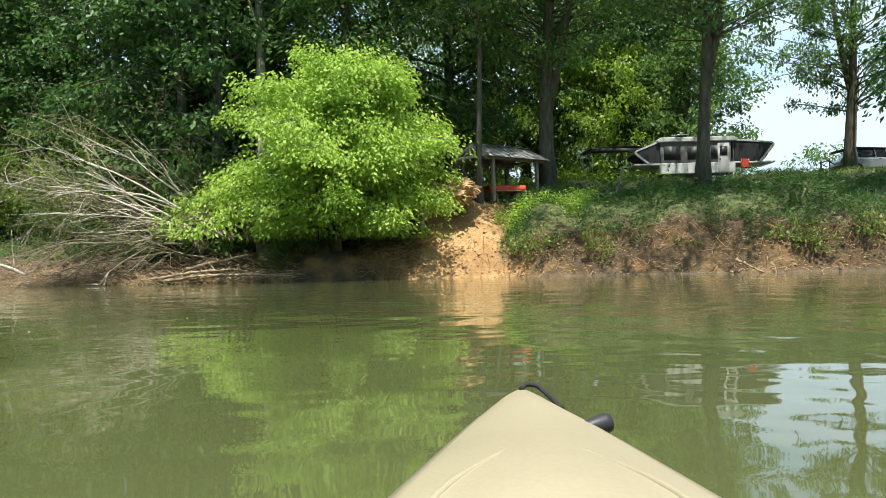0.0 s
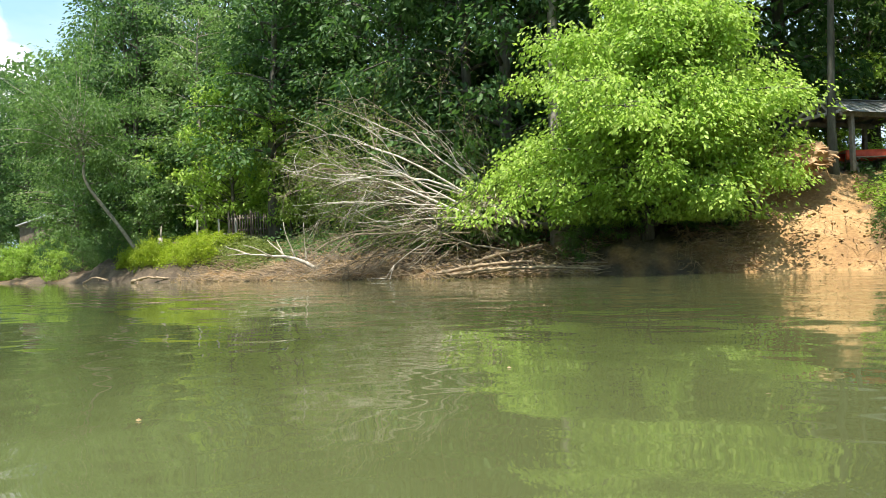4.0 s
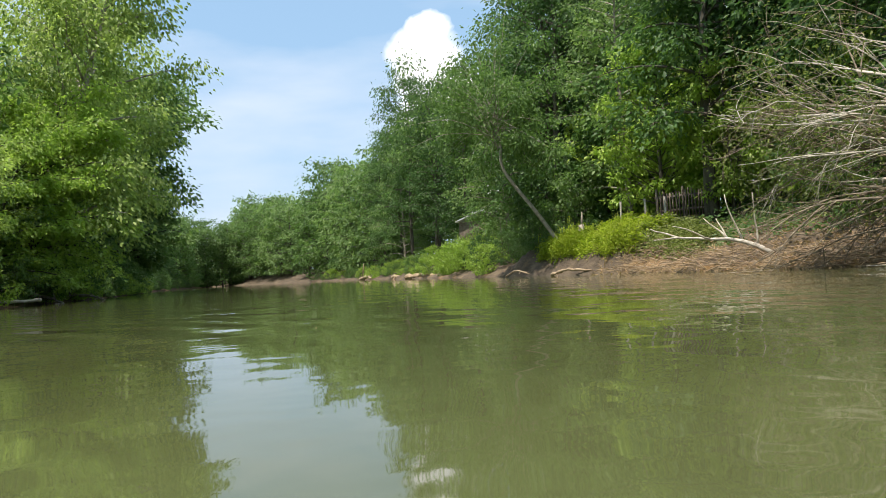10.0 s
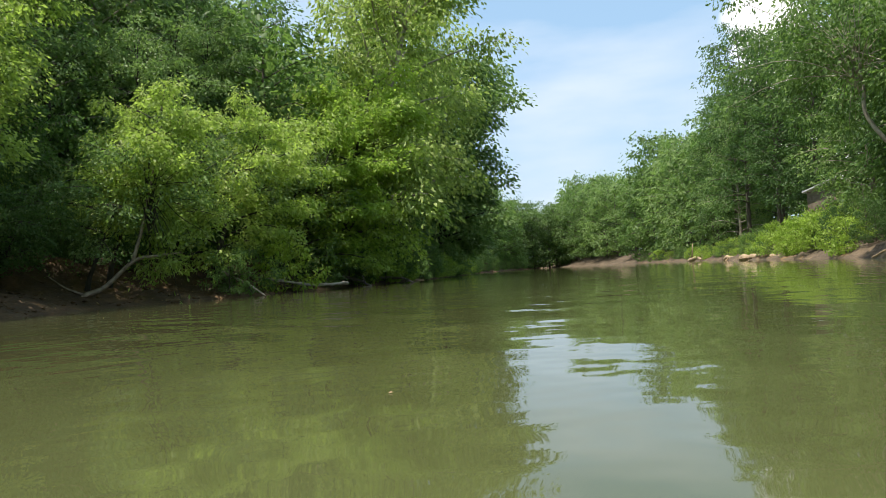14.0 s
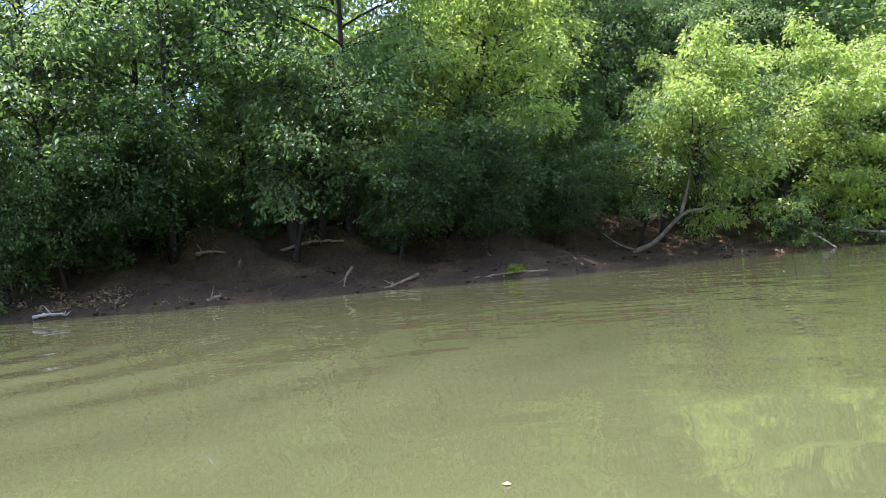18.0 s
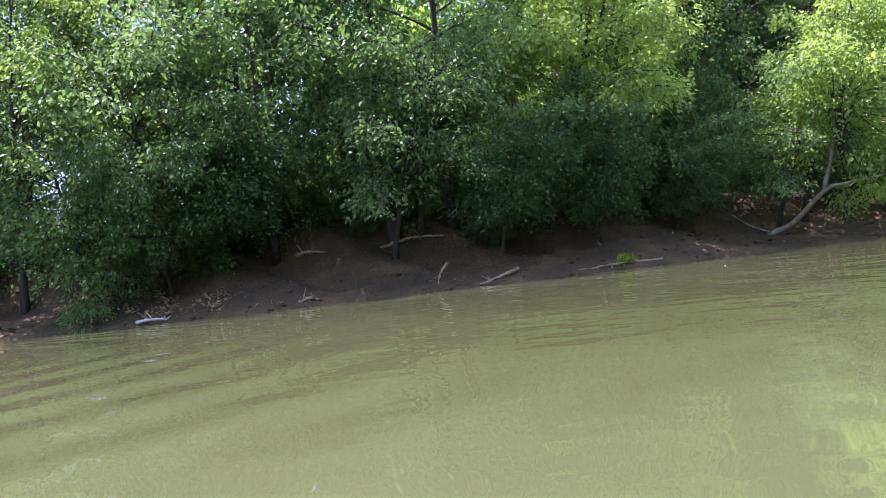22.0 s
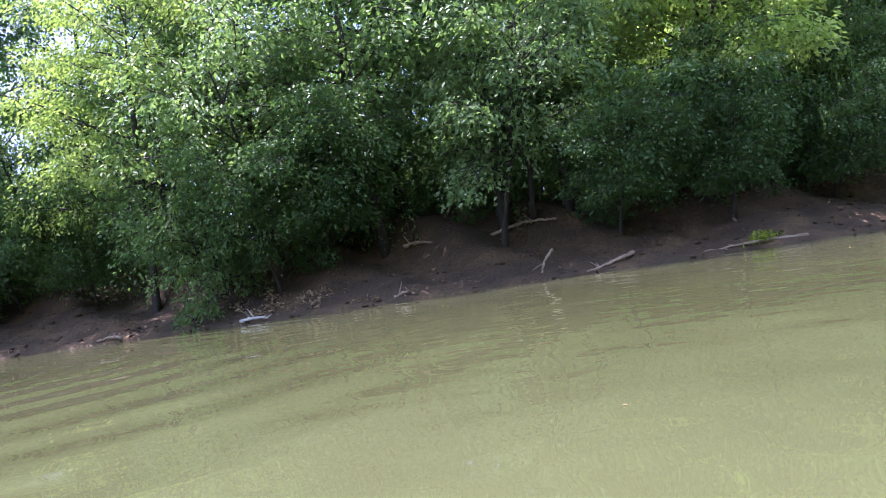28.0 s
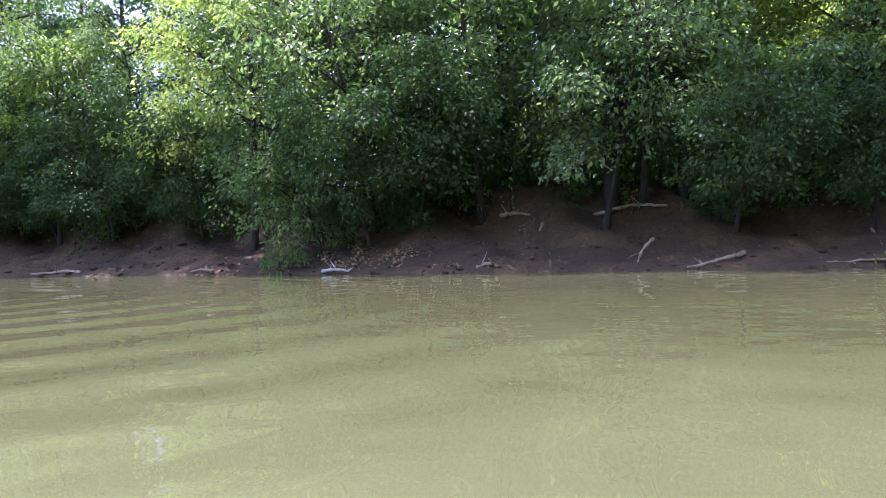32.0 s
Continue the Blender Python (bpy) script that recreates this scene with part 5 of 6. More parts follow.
def fallen_tree():
    rng = np.random.default_rng(71)
    s = thing("fallen_tree", (0, 0, 0), 0, "fallen tree with bare pale branches over the bank", "fallen tree")
    g = Geo()
    g.tube(curve_pts([(-6.5, 35.2, 1.6), (-9.0, 35.0, 2.0), (-11.5, 34.8, 2.5)], 6), np.linspace(0.16, 0.09, 13), 9)
    part("trunk", g, BARK, s, smooth=True)
    ends = []
    for foot, tip, r in (((-9.6, 34.9, 1.9), (-18.6, 34.0, 7.4), 0.085), ((-11.6, 34.7, 2.0), (-19.6, 33.6, 5.6), 0.085), ((-10.4, 34.3, 1.5), (-17.6, 32.9, 4.2), 0.075), ((-8.6, 35.2, 2.4), (-15.4, 35.6, 7.0), 0.075),
                         ((-12.6, 34.4, 1.6), (-19.8, 33.2, 3.6), 0.07), ((-11.0, 34.0, 1.0), (-17.6, 32.6, 2.0), 0.065), ((-12.2, 35.0, 2.4), (-18.2, 36.2, 7.0), 0.07), ((-8.2, 34.4, 2.0), (-13.4, 33.0, 5.6), 0.065),
                         ((-9.4, 33.9, 0.9), (-14.8, 32.6, 1.4), 0.06), ((-13.2, 34.9, 1.8), (-21.0, 35.0, 4.6), 0.07), ((-12.8, 33.9, 1.0), (-19.4, 32.6, 1.5), 0.055), ((-10.0, 35.4, 2.6), (-16.4, 36.6, 7.6), 0.065),
                         ((-13.6, 34.2, 1.9), (-17.2, 33.0, 5.8), 0.055), ((-14.2, 34.6, 2.2), (-19.0, 34.2, 6.4), 0.05)):
        for again in range(2 if r > 0.068 else 1):
            foot, tip = np.array(foot) + again * rng.normal(size=3) * np.array([0.9, 0.4, 0.3]), np.array(tip) + again * rng.normal(size=3) * np.array([0.9, 0.6, 0.8])
            b = Geo()
            aim = tip - foot
            branching(b, rng, foot, aim + np.array([0, 0, 0.26 * np.linalg.norm(aim)]), np.linalg.norm(aim) * 0.58, r * (0.95 - 0.4 * again), 3, 0.42, -0.42, 4, ends, bow=0.13)
            part("bough", b, DEAD_PALE if r > 0.08 and not again else GREY_TWIG, s, smooth=True)
    # the main limbs, stripped and bleached, fan out side by side
    for foot, tip, r in (((-9.2, 34.6, 2.0), (-18.3, 33.9, 6.8), 0.085), ((-10.2, 34.7, 2.4), (-16.6, 34.4, 6.9), 0.07), ((-9.8, 34.2, 2.1), (-20.2, 33.6, 4.5), 0.09), ((-10.6, 34.0, 2.2), (-18.2, 33.3, 4.0), 0.07),
                         ((-10.4, 33.9, 1.9), (-18.6, 33.2, 2.2), 0.08), ((-11.2, 33.7, 1.7), (-17.6, 32.9, 1.3), 0.06)):
        b = Geo()
        aim = np.array(tip) - np.array(foot)
        far = np.linalg.norm(aim)
        branching(b, rng, foot, aim + np.array([0, 0, 0.22 * far]), far * 0.66, r * 0.9, 2, 0.30, -0.30, 5, ends, bow=0.10)
        part("limb", b, DEAD_PALE if tip[2] > 3 else GREY_TWIG, s, smooth=True)
    ends = np.array(ends)
    ends = ends[ends[:, 2] > 1.3]
    pick = ends[rng.integers(0, len(ends), 9000)]
    lv = Geo()
    lv.leaves(pick + rng.normal(size=pick.shape) * 0.2, rng.normal(size=pick.shape) + np.array([0, 0, -0.6]), rng.uniform(0.06, 0.15, len(pick)), 0.5, rng)
    part("withered_leaves", lv, LEAF_OLIVE, s, "sparse olive withered leaves")


fallen_tree()


def root_wad():
    rng = np.random.default_rng(72)
    s = thing("uprooted_stump", (0, 0, 0), 0, "uprooted stump with torn sandy roots on the clay slope", "stump")
    bm = bmesh.new()
    bmesh.ops.create_icosphere(bm, subdivisions=4, radius=1)
    for v in bm.verts:
        k = 1 + 0.34 * noise.noise(v.co * 1.9) + 0.24 * noise.noise(v.co * 4.3) + 0.10 * noise.noise(v.co * 9.0)
        v.co = Vector((v.co.x * 1.15 * k + 0.6, v.co.y * 0.95 * k + 35.75, v.co.z * 0.56 * k + 3.88))
    me = bpy.data.meshes.new("root_mass")
    bm.to_mesh(me)
    bm.free()
    me.materials.append(ROOT)
    part("root_mass", me, None, s)
    c = np.array([0.6, 35.4, 3.85])
    for k in range(26):
        a = rng.uniform(0, 6.28)
        d = np.array([math.cos(a) * 1.1, -rng.uniform(0.1, 1.0), math.sin(a) * 0.5])
        g = Geo()
        branching(g, rng, c + d * 0.55, d + rng.normal(size=3) * 0.25, rng.uniform(0.3, 0.75), rng.uniform(0.05, 0.12), 1, 0.6, -0.4, 2)
        part("root", g, ROOT, s, smooth=True)
    g = Geo()
    g.tube(curve_pts([(-0.6, 35.3, 1.7), (-0.9, 35.2, 2.3), (-0.75, 35.1, 2.9), (-0.4, 35.2, 3.4)], 4), np.linspace(0.06, 0.09, 13), 7)
    part("root", g, BARK_PALE, s, smooth=True)


root_wad()

LOGS = (
    # ends, thickness, material, words
    ([(-11.0, 33.3, 0.55), (-9.8, 33.1, 0.85), (-8.2, 33.0, 1.15)], 0.085, DRIFT, "weathered drift log propped on the debris bank"),
    ([(-11.6, 32.5, 0.12), (-9.6, 32.1, 0.33), (-7.4, 32.2, 0.30)], 0.07, DRIFT, "long grey drift log lying at the water's edge"),
    ([(-12.2, 32.6, 0.2), (-10.0, 32.4, 0.5), (-8.4, 32.5, 0.55)], 0.07, DRIFT, "bleached drift log resting on others"),
    ([(-10.5, 32.4, 0.2), (-8.2, 32.1, 0.35), (-6.0, 32.0, 0.2)], 0.06, DRIFT, "thin drift log at the water's edge"),
    ([(-71.5, 59.0, 0.15), (-67.0, 57.6, 0.30), (-62.6, 56.0, 0.22)], 0.30, DRIFT, "large pale log stranded at the far shore"),
    ([(-32.6, 5.05, 0.34), (-31.9, 5.0, 0.20), (-31.05, 4.8, 0.04)], 0.06, DRIFT, "short pale log rising from the shallows"),
    ([(-31.05, 3.75, 0.72), (-30.75, 3.7, 0.46), (-30.4, 3.8, -0.02)], 0.045, DRIFT, "pale snapped branch standing in the mud"),
    ([(-35.7, 8.05, 0.12), (-34.9, 7.3, 0.14), (-33.6, 6.4, 0.08)], 0.05, DRIFT, "half-sunk branch lying along the shore"),
    ([(-36.0, 5.9, 0.85), (-35.7, 6.3, 0.55), (-35.3, 6.8, 0.16)], 0.03, DRIFT, "thin pale stem leaning down the mud slope"),
    ([(-29.9, -1.2, 1.50), (-30.2, -0.8, 1.56), (-30.5, -0.5, 1.48)], 0.06, DRIFT, "pale exposed root in the red bank"),
    ([(-31.9, 0.4, 1.40), (-32.3, 1.0, 1.60), (-32.7, 1.6, 1.66), (-33.0, 2.2, 1.60)], 0.06, DRIFT, "long exposed root in the red bank"),
    ([(-24.75, -1.75, 0.07), (-24.95, -1.4, 0.12), (-25.2, -1.05, 0.08)], 0.05, DEAD_PALE, "bleached driftwood piece at the waterline"),
    ([(-24.9, -1.6, 0.08), (-24.95, -1.7, 0.20), (-24.8, -1.75, 0.34)], 0.02, DRIFT, "small upright twig at the waterline"),
    ([(-27.6, 1.35, 0.10), (-27.8, 1.55, 0.2), (-28.0, 1.7, 0.14)], 0.06, DRIFT, "short pale root end in the mud"),
    ([(-19.4, -9.2, 0.10), (-18.9, -9.9, 0.14), (-18.0, -10.5, 0.08)], 0.07, DRIFT, "dark log lying along the muddy shore"),
    ([(-22.6, -5.0, 0.10), (-22.4, -5.4, 0.15), (-22.1, -5.7, 0.10)], 0.05, DRIFT, "bleached stick lying on the muddy shore"),
    ([(-52.6, 20.8, 0.30), (-51.0, 18.6, 0.35), (-49.8, 16.4, 0.8)], 0.09, BARK_PALE, "low limb reaching out just above the river"),
    ([(-47.6, 14.4, 1.2), (-47.4, 15.6, 0.5), (-47.2, 16.3, -0.05)], 0.06, BARK_PALE, "bare branch dipping into the river"),
    ([(-27.7, 40.5, 0.3), (-27.95, 40.65, 0.8), (-27.6, 40.8, 1.25), (-27.95, 41.1, 1.75)], 0.09, BARK_PALE, "bleached twisted root below the vines"),
    ([(-38.4, 41.9, 0.05), (-37.2, 41.6, 0.35), (-36.0, 41.4, 0.15)], 0.05, DRIFT, "bleached branch arching from the shallows"),
    ([(-33.6, 40.6, 0.05), (-32.2, 40.2, 0.28), (-30.6, 40.2, 0.2)], 0.09, DRIFT, "drift log under the vine bank"),
    ([(-82.0, 64.5, 0.1), (-79.5, 63.2, 0.3), (-77.5, 62.4, 0.15)], 0.25, DRIFT, "weathered log on the sandy far shore"),
    ([(-104, 74, 0.1), (-99, 72, 0.4), (-95, 70, 0.2)], 0.28, DRIFT, "pale log pile at the far bend"),
    ([(-58.5, 21.4, 0.7), (-56.8, 22.2, 0.35), (-55.0, 22.6, -0.05)], 0.10, BARK_PALE, "low branch dipping into the river"),
    ([(-64.0, 24.6, 0.5), (-62.0, 25.8, 0.32), (-59.8, 26.2, -0.05)], 0.10, BARK_PALE, "drowned branch under the hanging leaves"),
    ([(10.8, 28.9, 0.5), (11.2, 28.6, 0.25), (11.6, 28.3, 0.0)], 0.06, DRIFT, "forked pale drift branch on the shore"),
)
for line, r, mat, words in LOGS:
    g = Geo()
    p = curve_pts(line, 9)
    lr = np.random.default_rng(int(abs(line[0][0]) * 100))
    p[1:-1] += lr.normal(size=(len(p) - 2, 3)) * r * 0.18
    rr = np.linspace(r, r * 0.5, len(p)) * (1 + 0.16 * np.sin(np.arange(len(p)) * 1.3) + lr.normal(size=len(p)) * 0.08)
    g.tube(p, rr, 8)
    for k in range(3):
        i = lr.integers(2, len(p) - 1)
        e = lr.normal(size=3) * np.array([1, 1, 0.7]) + np.array([0, 0, 0.5])
        g.tube([p[i], p[i] + e * r * 1.6, p[i] + e * r * lr.uniform(2.4, 4.5)], [r * 0.4, r * 0.28, r * 0.12], 5)
    tagged(part("drift_log", g, mat, smooth=True), words, "log", "drift logs")

# the dead branch that points up the bank
rng = np.random.default_rng(73)
s = thing("dead_branch", (0, 0, 0), 0, "bare bleached branch leaning on the debris bank", "branch")
g = Geo()
line = branching(g, rng, (-19.4, 36.3, 0.5), np.array([-3.0, -0.4, 2.2]), 3.4, 0.10, 0)
part("stem", g, DEAD_PALE, s, smooth=True)
for k in range(7):
    g = Geo()
    branching(g, rng, line[rng.integers(1, len(line))], np.array([-3.0, -0.4, 2.2]) / 3.7 + rng.normal(size=3) * 0.5, rng.uniform(0.8, 1.9), 0.04, 0)
    part("limb", g, DEAD_PALE, s, smooth=True)


def drift_pile():
    """Washed-up sticks along the low bank."""
    rng = np.random.default_rng(74)
    g = Geo()
    for k in range(760):
        x = rng.uniform(-28, -6.2)
        d = abs(rng.normal()) * 1.1 - 0.25
        y = float(shore_a(x)) + d
        z = max(ground_at(x, y), 0.02) + rng.uniform(0.0, 0.28)
        a = rng.normal() * 0.55 + (0.0 if rng.random() < 0.8 else 1.4)
        L = rng.uniform(0.3, 1.6)
        dx, dy, dz = math.cos(a) * L / 2, math.sin(a) * L / 2 * 0.6, rng.normal() * 0.12 * L
        r = rng.uniform(0.006, 0.021)
        g.tube([(x - dx, y - dy, z - dz), (x + rng.normal() * 0.06, y, z + rng.normal() * 0.05), (x + dx, y + dy, z + dz)], [r, r * 0.9, r * 0.5], 5)
    tagged(part("driftwood_pile", g, DRIFT), "tangled washed-up sticks along the low bank", "driftwood", kind="stuff")
    p = rng.uniform(size=(5200, 3))
    x = -30 + p[:, 0] * 23.8
    d = -0.1 + 3.2 * p[:, 1] ** 1.6
    y = shore_a(x) + d
    z = land(x, y)
    g = Geo()
    g.leaves(np.column_stack([x, y, z]), np.column_stack([rng.normal(size=5200), rng.normal(size=5200) - 0.4, rng.uniform(0.0, 0.9, 5200)]), rng.uniform(0.12, 0.5, 5200), 0.07, rng)
    tagged(part("dead_reeds", g, DRY_REED), "matted dead reeds and twigs on the low bank", "reeds", kind="stuff")


drift_pile()


# ---- low growth ----
def scatter(name, label, category, mat, n, xr, dr, bank, size, width, lift, up, seed, power=1.0, keep=None):
    rng = np.random.default_rng(seed)
    x = rng.uniform(*xr, n)
    d = dr[0] + (dr[1] - dr[0]) * rng.uniform(size=n) ** power
    y = shore_a(x) + d if bank == "a" else shore_b(x) - d
    if keep is not None:
        m = keep(x, y, d)
        x, y, d = x[m], y[m], d[m]
    n = len(x)
    z = land(x, y) + rng.uniform(0, 1, n) ** 1.5 * lift
    g = Geo()
    g.leaves(np.column_stack([x, y, z]), np.column_stack([rng.normal(size=n), rng.normal(size=n), up + rng.normal(size=n) * 0.3]), rng.uniform(*size, n), width, rng)
    return tagged(part(name, g, mat), label, category, kind="stuff")


def patchy(x, y, d):
    return wobble(x, y, 0.55) + 0.4 * wobble(x, y, 1.7) > -0.35


scatter("grass", "rough grass over the camp bank", "grass", GRASS, 30000, (2.6, 30), (1.6, 16), "a", (0.10, 0.32), 0.10, 0.05, 1.3, 81, 0.8, patchy)
scatter("weeds", "leafy green weeds on the bank slope", "weeds", LEAF_SHADE_TONE, 62000, (2.4, 28), (0.9, 8), "a", (0.06, 0.17), 0.45, 0.36, 0.2, 82, 0.9, lambda x, y, d: wobble(x, y, 0.6) + 0.5 * wobble(x, y, 1.9) > -0.05 + 0.7 * (d < 1.8))
scatter("weeds", "bright green weeds by the clay slope", "weeds", LEAF_BRIGHT, 6000, (2.4, 7), (2.8, 6), "a", (0.07, 0.18), 0.5, 0.5, 0.1, 83, 1.0, lambda x, y, d: wobble(x, y, 0.8) > -0.2)
scatter("dry_grass", "dry trailing roots and grass on the cut bank", "grass", DRY_REED, 9000, (3, 24), (0.1, 2.6), "a", (0.15, 0.45), 0.06, 0.1, -0.2, 84)
scatter("vine_mound", "sunlit yellow-green vines over the bank edge", "vines", VINE, 26000, (-37.6, -27.6), (0.7, 4.0), "a", (0.08, 0.17), 0.6, 0.6, -0.2, 85, 0.85, lambda x, y, d: wobble(x, y, 0.9) + 0.4 * wobble(x, y, 2.1) > -0.45)
scatter("withered_vines", "reddish withered vines beside the landing", "vines", LEAF_OLIVE, 6000, (-28.6, -24.6), (0.6, 4.0), "a", (0.08, 0.18), 0.5, 0.6, -0.2, 94, 0.9)
scatter("leaf_litter", "dry leaf litter on the wooded bank", "leaf litter", LEAF_DRY, 9000, (-26, -6), (2.0, 9), "a", (0.06, 0.14), 0.6, 0.03, 0.3, 86)
scatter("leaf_litter", "fallen leaves on the red bank", "leaf litter", LEAF_DRY, 700, (-60, -9), (0.4, 6), "b", (0.05, 0.12), 0.6, 0.02, 0.3, 87)
scatter("leaf_drift", "bleached heap of dry leaves on the shore", "leaf litter", LEAF_DRY, 800, (-27.3, -25.2), (0.3, 3.0), "b", (0.06, 0.14), 0.55, 0.10, 0.3, 88, 1.0, lambda x, y, d: wobble(x, y, 1.4) > 0.0)
scatter("hanging_vines", "trailing leaves over the shaded bank", "vines", LEAF_WOOD, 26000, (-62, 6), (6.5, 11.0), "b", (0.09, 0.19), 0.5, 0.7, -0.3, 89, 0.8, lambda x, y, d: wobble(x, y, 0.5) > -0.25)
scatter("undergrowth", "dark undergrowth under the woods", "undergrowth", LEAF_SHADE_TONE, 30000, (-62, -4), (3.5, 14), "a", (0.12, 0.24), 0.5, 0.7, -0.2, 90, 1.0, lambda x, y, d: ~((x > -36) & (x < -26) & (d < 10)))
scatter("undergrowth", "shaded undergrowth behind the red bank", "undergrowth", LEAF_SHADE_TONE, 30000, (-62, 8), (7.5, 20), "b", (0.14, 0.3), 0.5, 1.2, -0.2, 93, 1.0)
scatter("undergrowth", "green undergrowth under the camp trees", "undergrowth", LEAF_BRIGHT, 9000, (-4, 12), (12, 26), "a", (0.12, 0.28), 0.5, 0.7, -0.2, 91, 1.0)
rng = np.random.default_rng(92)
g = Geo()
c = np.array([-34.9, 7.35, 0.22])
g.leaves(c + rng.normal(size=(160, 3)) * np.array([0.24, 0.12, 0.07]), rng.normal(size=(160, 3)) + np.array([0, 0, 0.5]), rng.uniform(0.06, 0.15, 160), 0.5, rng)
tagged(part("leaf_tuft", g, VINE), "bright yellow-green tuft growing on the sunken branch", "plant", kind="stuff")
g = Geo()
fx, fy = rng.uniform(-30, 2, 110), rng.uniform(4, 26, 110)
keepf = (fy > shore_b(fx) + 1) & (fy < shore_a(fx) - 1)
pf = np.column_stack([fx, fy, np.full(110, 0.004)])[keepf]
af = np.column_stack([rng.normal(size=len(pf)), rng.normal(size=len(pf)), np.zeros(len(pf))])
g.leaves(pf, af, rng.uniform(0.012, 0.028, len(pf)), 0.5, rng)
tagged(part("floating_leaves", g, LEAF_DRY), "small dry leaves floating on the river", "leaves", kind="stuff")



def curtain(name, label, mat, n, xr, bank, out, top, size, seed, bare=()):
    """Trailing leaf strands that hang over the edge of a cut bank."""
    rng = np.random.default_rng(seed)
    leaves, stems = [], Geo()
    strands = n // 26
    for k in range(strands):
        x = rng.uniform(*xr)
        low = 0.55 + 0.85 * (0.5 + 0.5 * math.sin(x * 0.9 + seed) * math.sin(x * 0.37 + 2)) + rng.normal() * 0.15
        if any(a < x < b for a, b in bare):
            low = max(low, 1.45)
        if wobble(np.array(x), np.array(seed), 0.8) < -0.1:
            continue
        d = rng.uniform(*out)
        y = float(shore_a(x)) + d if bank == "a" else float(shore_b(x)) - d
        z1 = top + rng.normal() * 0.3 + 0.5 * math.sin(x * 1.9 + seed) * math.sin(x * 0.7)
        z0 = max(min(low, z1 - 0.3), ground_at(x, y) + 0.25)
        if z0 > z1:
            continue
        sway = rng.normal() * 0.15
        u = rng.uniform(0, 1, 26)
        leaves.append(np.column_stack([x + sway * u + rng.normal(size=26) * 0.13, y + rng.normal(size=26) * 0.13, z1 + (z0 - z1) * u]))
        stems.tube([(x, y, z1), (x + sway * 0.5, y, (z0 + z1) / 2), (x + sway, y, z0)], [0.008, 0.006, 0.003], 3)
    p = np.concatenate(leaves)
    stems.leaves(p, rng.normal(size=p.shape) + np.array([0, 0, -0.5]), rng.uniform(*size, len(p)), 0.5, rng)
    return tagged(part(name, stems, mat), label, "vines", kind="stuff")


OPEN_BANK = ((-33.5, -27.6), (-38, -34.5))
curtain("trailing_vines", "dark trailing vines over the cut bank", LEAF_WOOD, 15000, (-60, -10), "b", (4.0, 7.0), 3.6, (0.08, 0.16), 111, OPEN_BANK)
curtain("trailing_vines", "yellow-green vines hanging over the bank edge", VINE, 9000, (-37.2, -27.6), "a", (0.6, 1.3), 1.9, (0.08, 0.16), 115)
curtain("trailing_weeds", "green weeds hanging over the camp bank", LEAF_SHADE_TONE, 9000, (2.6, 26), "a", (0.8, 1.9), 2.2, (0.06, 0.15), 113)
curtain("trailing_weeds", "pale weeds and grass hanging over the camp bank", LEAF_OLIVE, 6000, (2.2, 26), "a", (0.3, 1.3), 1.5, (0.07, 0.2), 114)

# ---- the landing on the far wooded bank ----
def landing():
    s = thing("wooden_landing", (-30.5, 45.3, 2.68), 8, "weathered board fence and small deck on the bank", "fence")
    z = 0.0
    rng = random.Random(7)
    for k in range(17):
        g = Geo()
        x = 0.2 + k * 0.17
        top = 1.25 + rng.uniform(-0.08, 0.1)
        g.beam((x, 0, -0.1), (x + rng.uniform(-0.02, 0.02), 0, top), 0.145, 0.025)
        part("board", g, TIMBER, s)
    for k in range(3):
        beam("post", (0.1 + k * 1.45, 0.08, -0.5), (0.1 + k * 1.45, 0.08, 1.45), 0.1, 0.1, TIMBER, s)
    for zz in (0.3, 1.0):
        beam("rail", (0.0, 0.05, zz), (3.1, 0.05, zz), 0.04, 0.09, TIMBER, s)
    for k in range(7):
        boxed("deck_board", (-1.5, -1.1 + k * 0.16, 0.02), (1.2, -0.96 + k * 0.16, 0.06), TIMBER_PALE, s, bevel=0)
    for x in (-1.4, 0.0, 1.1):
        beam("post", (x, -1.0, -1.2), (x, -1.0, 0.95), 0.09, 0.09, TIMBER_PALE, s)
    t = thing("snapped_trunk", (-34.4, 44.0, ground_at(-34.4, 44.0)), 0, "pale snapped trunk standing on the vine bank", "stump")
    g = Geo()
    g.tube([(0, 0, -0.3), (0.02, 0, 0.35), (0.0, 0, 0.75)], [0.24, 0.19, 0.14], 9)
    part("base", g, BARK_PALE, t, smooth=True)
    g = Geo()
    g.tube([(0.04, 0, 0.6), (0.06, 0, 1.0), (0.09, 0, 1.45)], [0.09, 0.06, 0.03], 7)
    part("splinter", g, BARK_PALE, t, smooth=True)


landing()

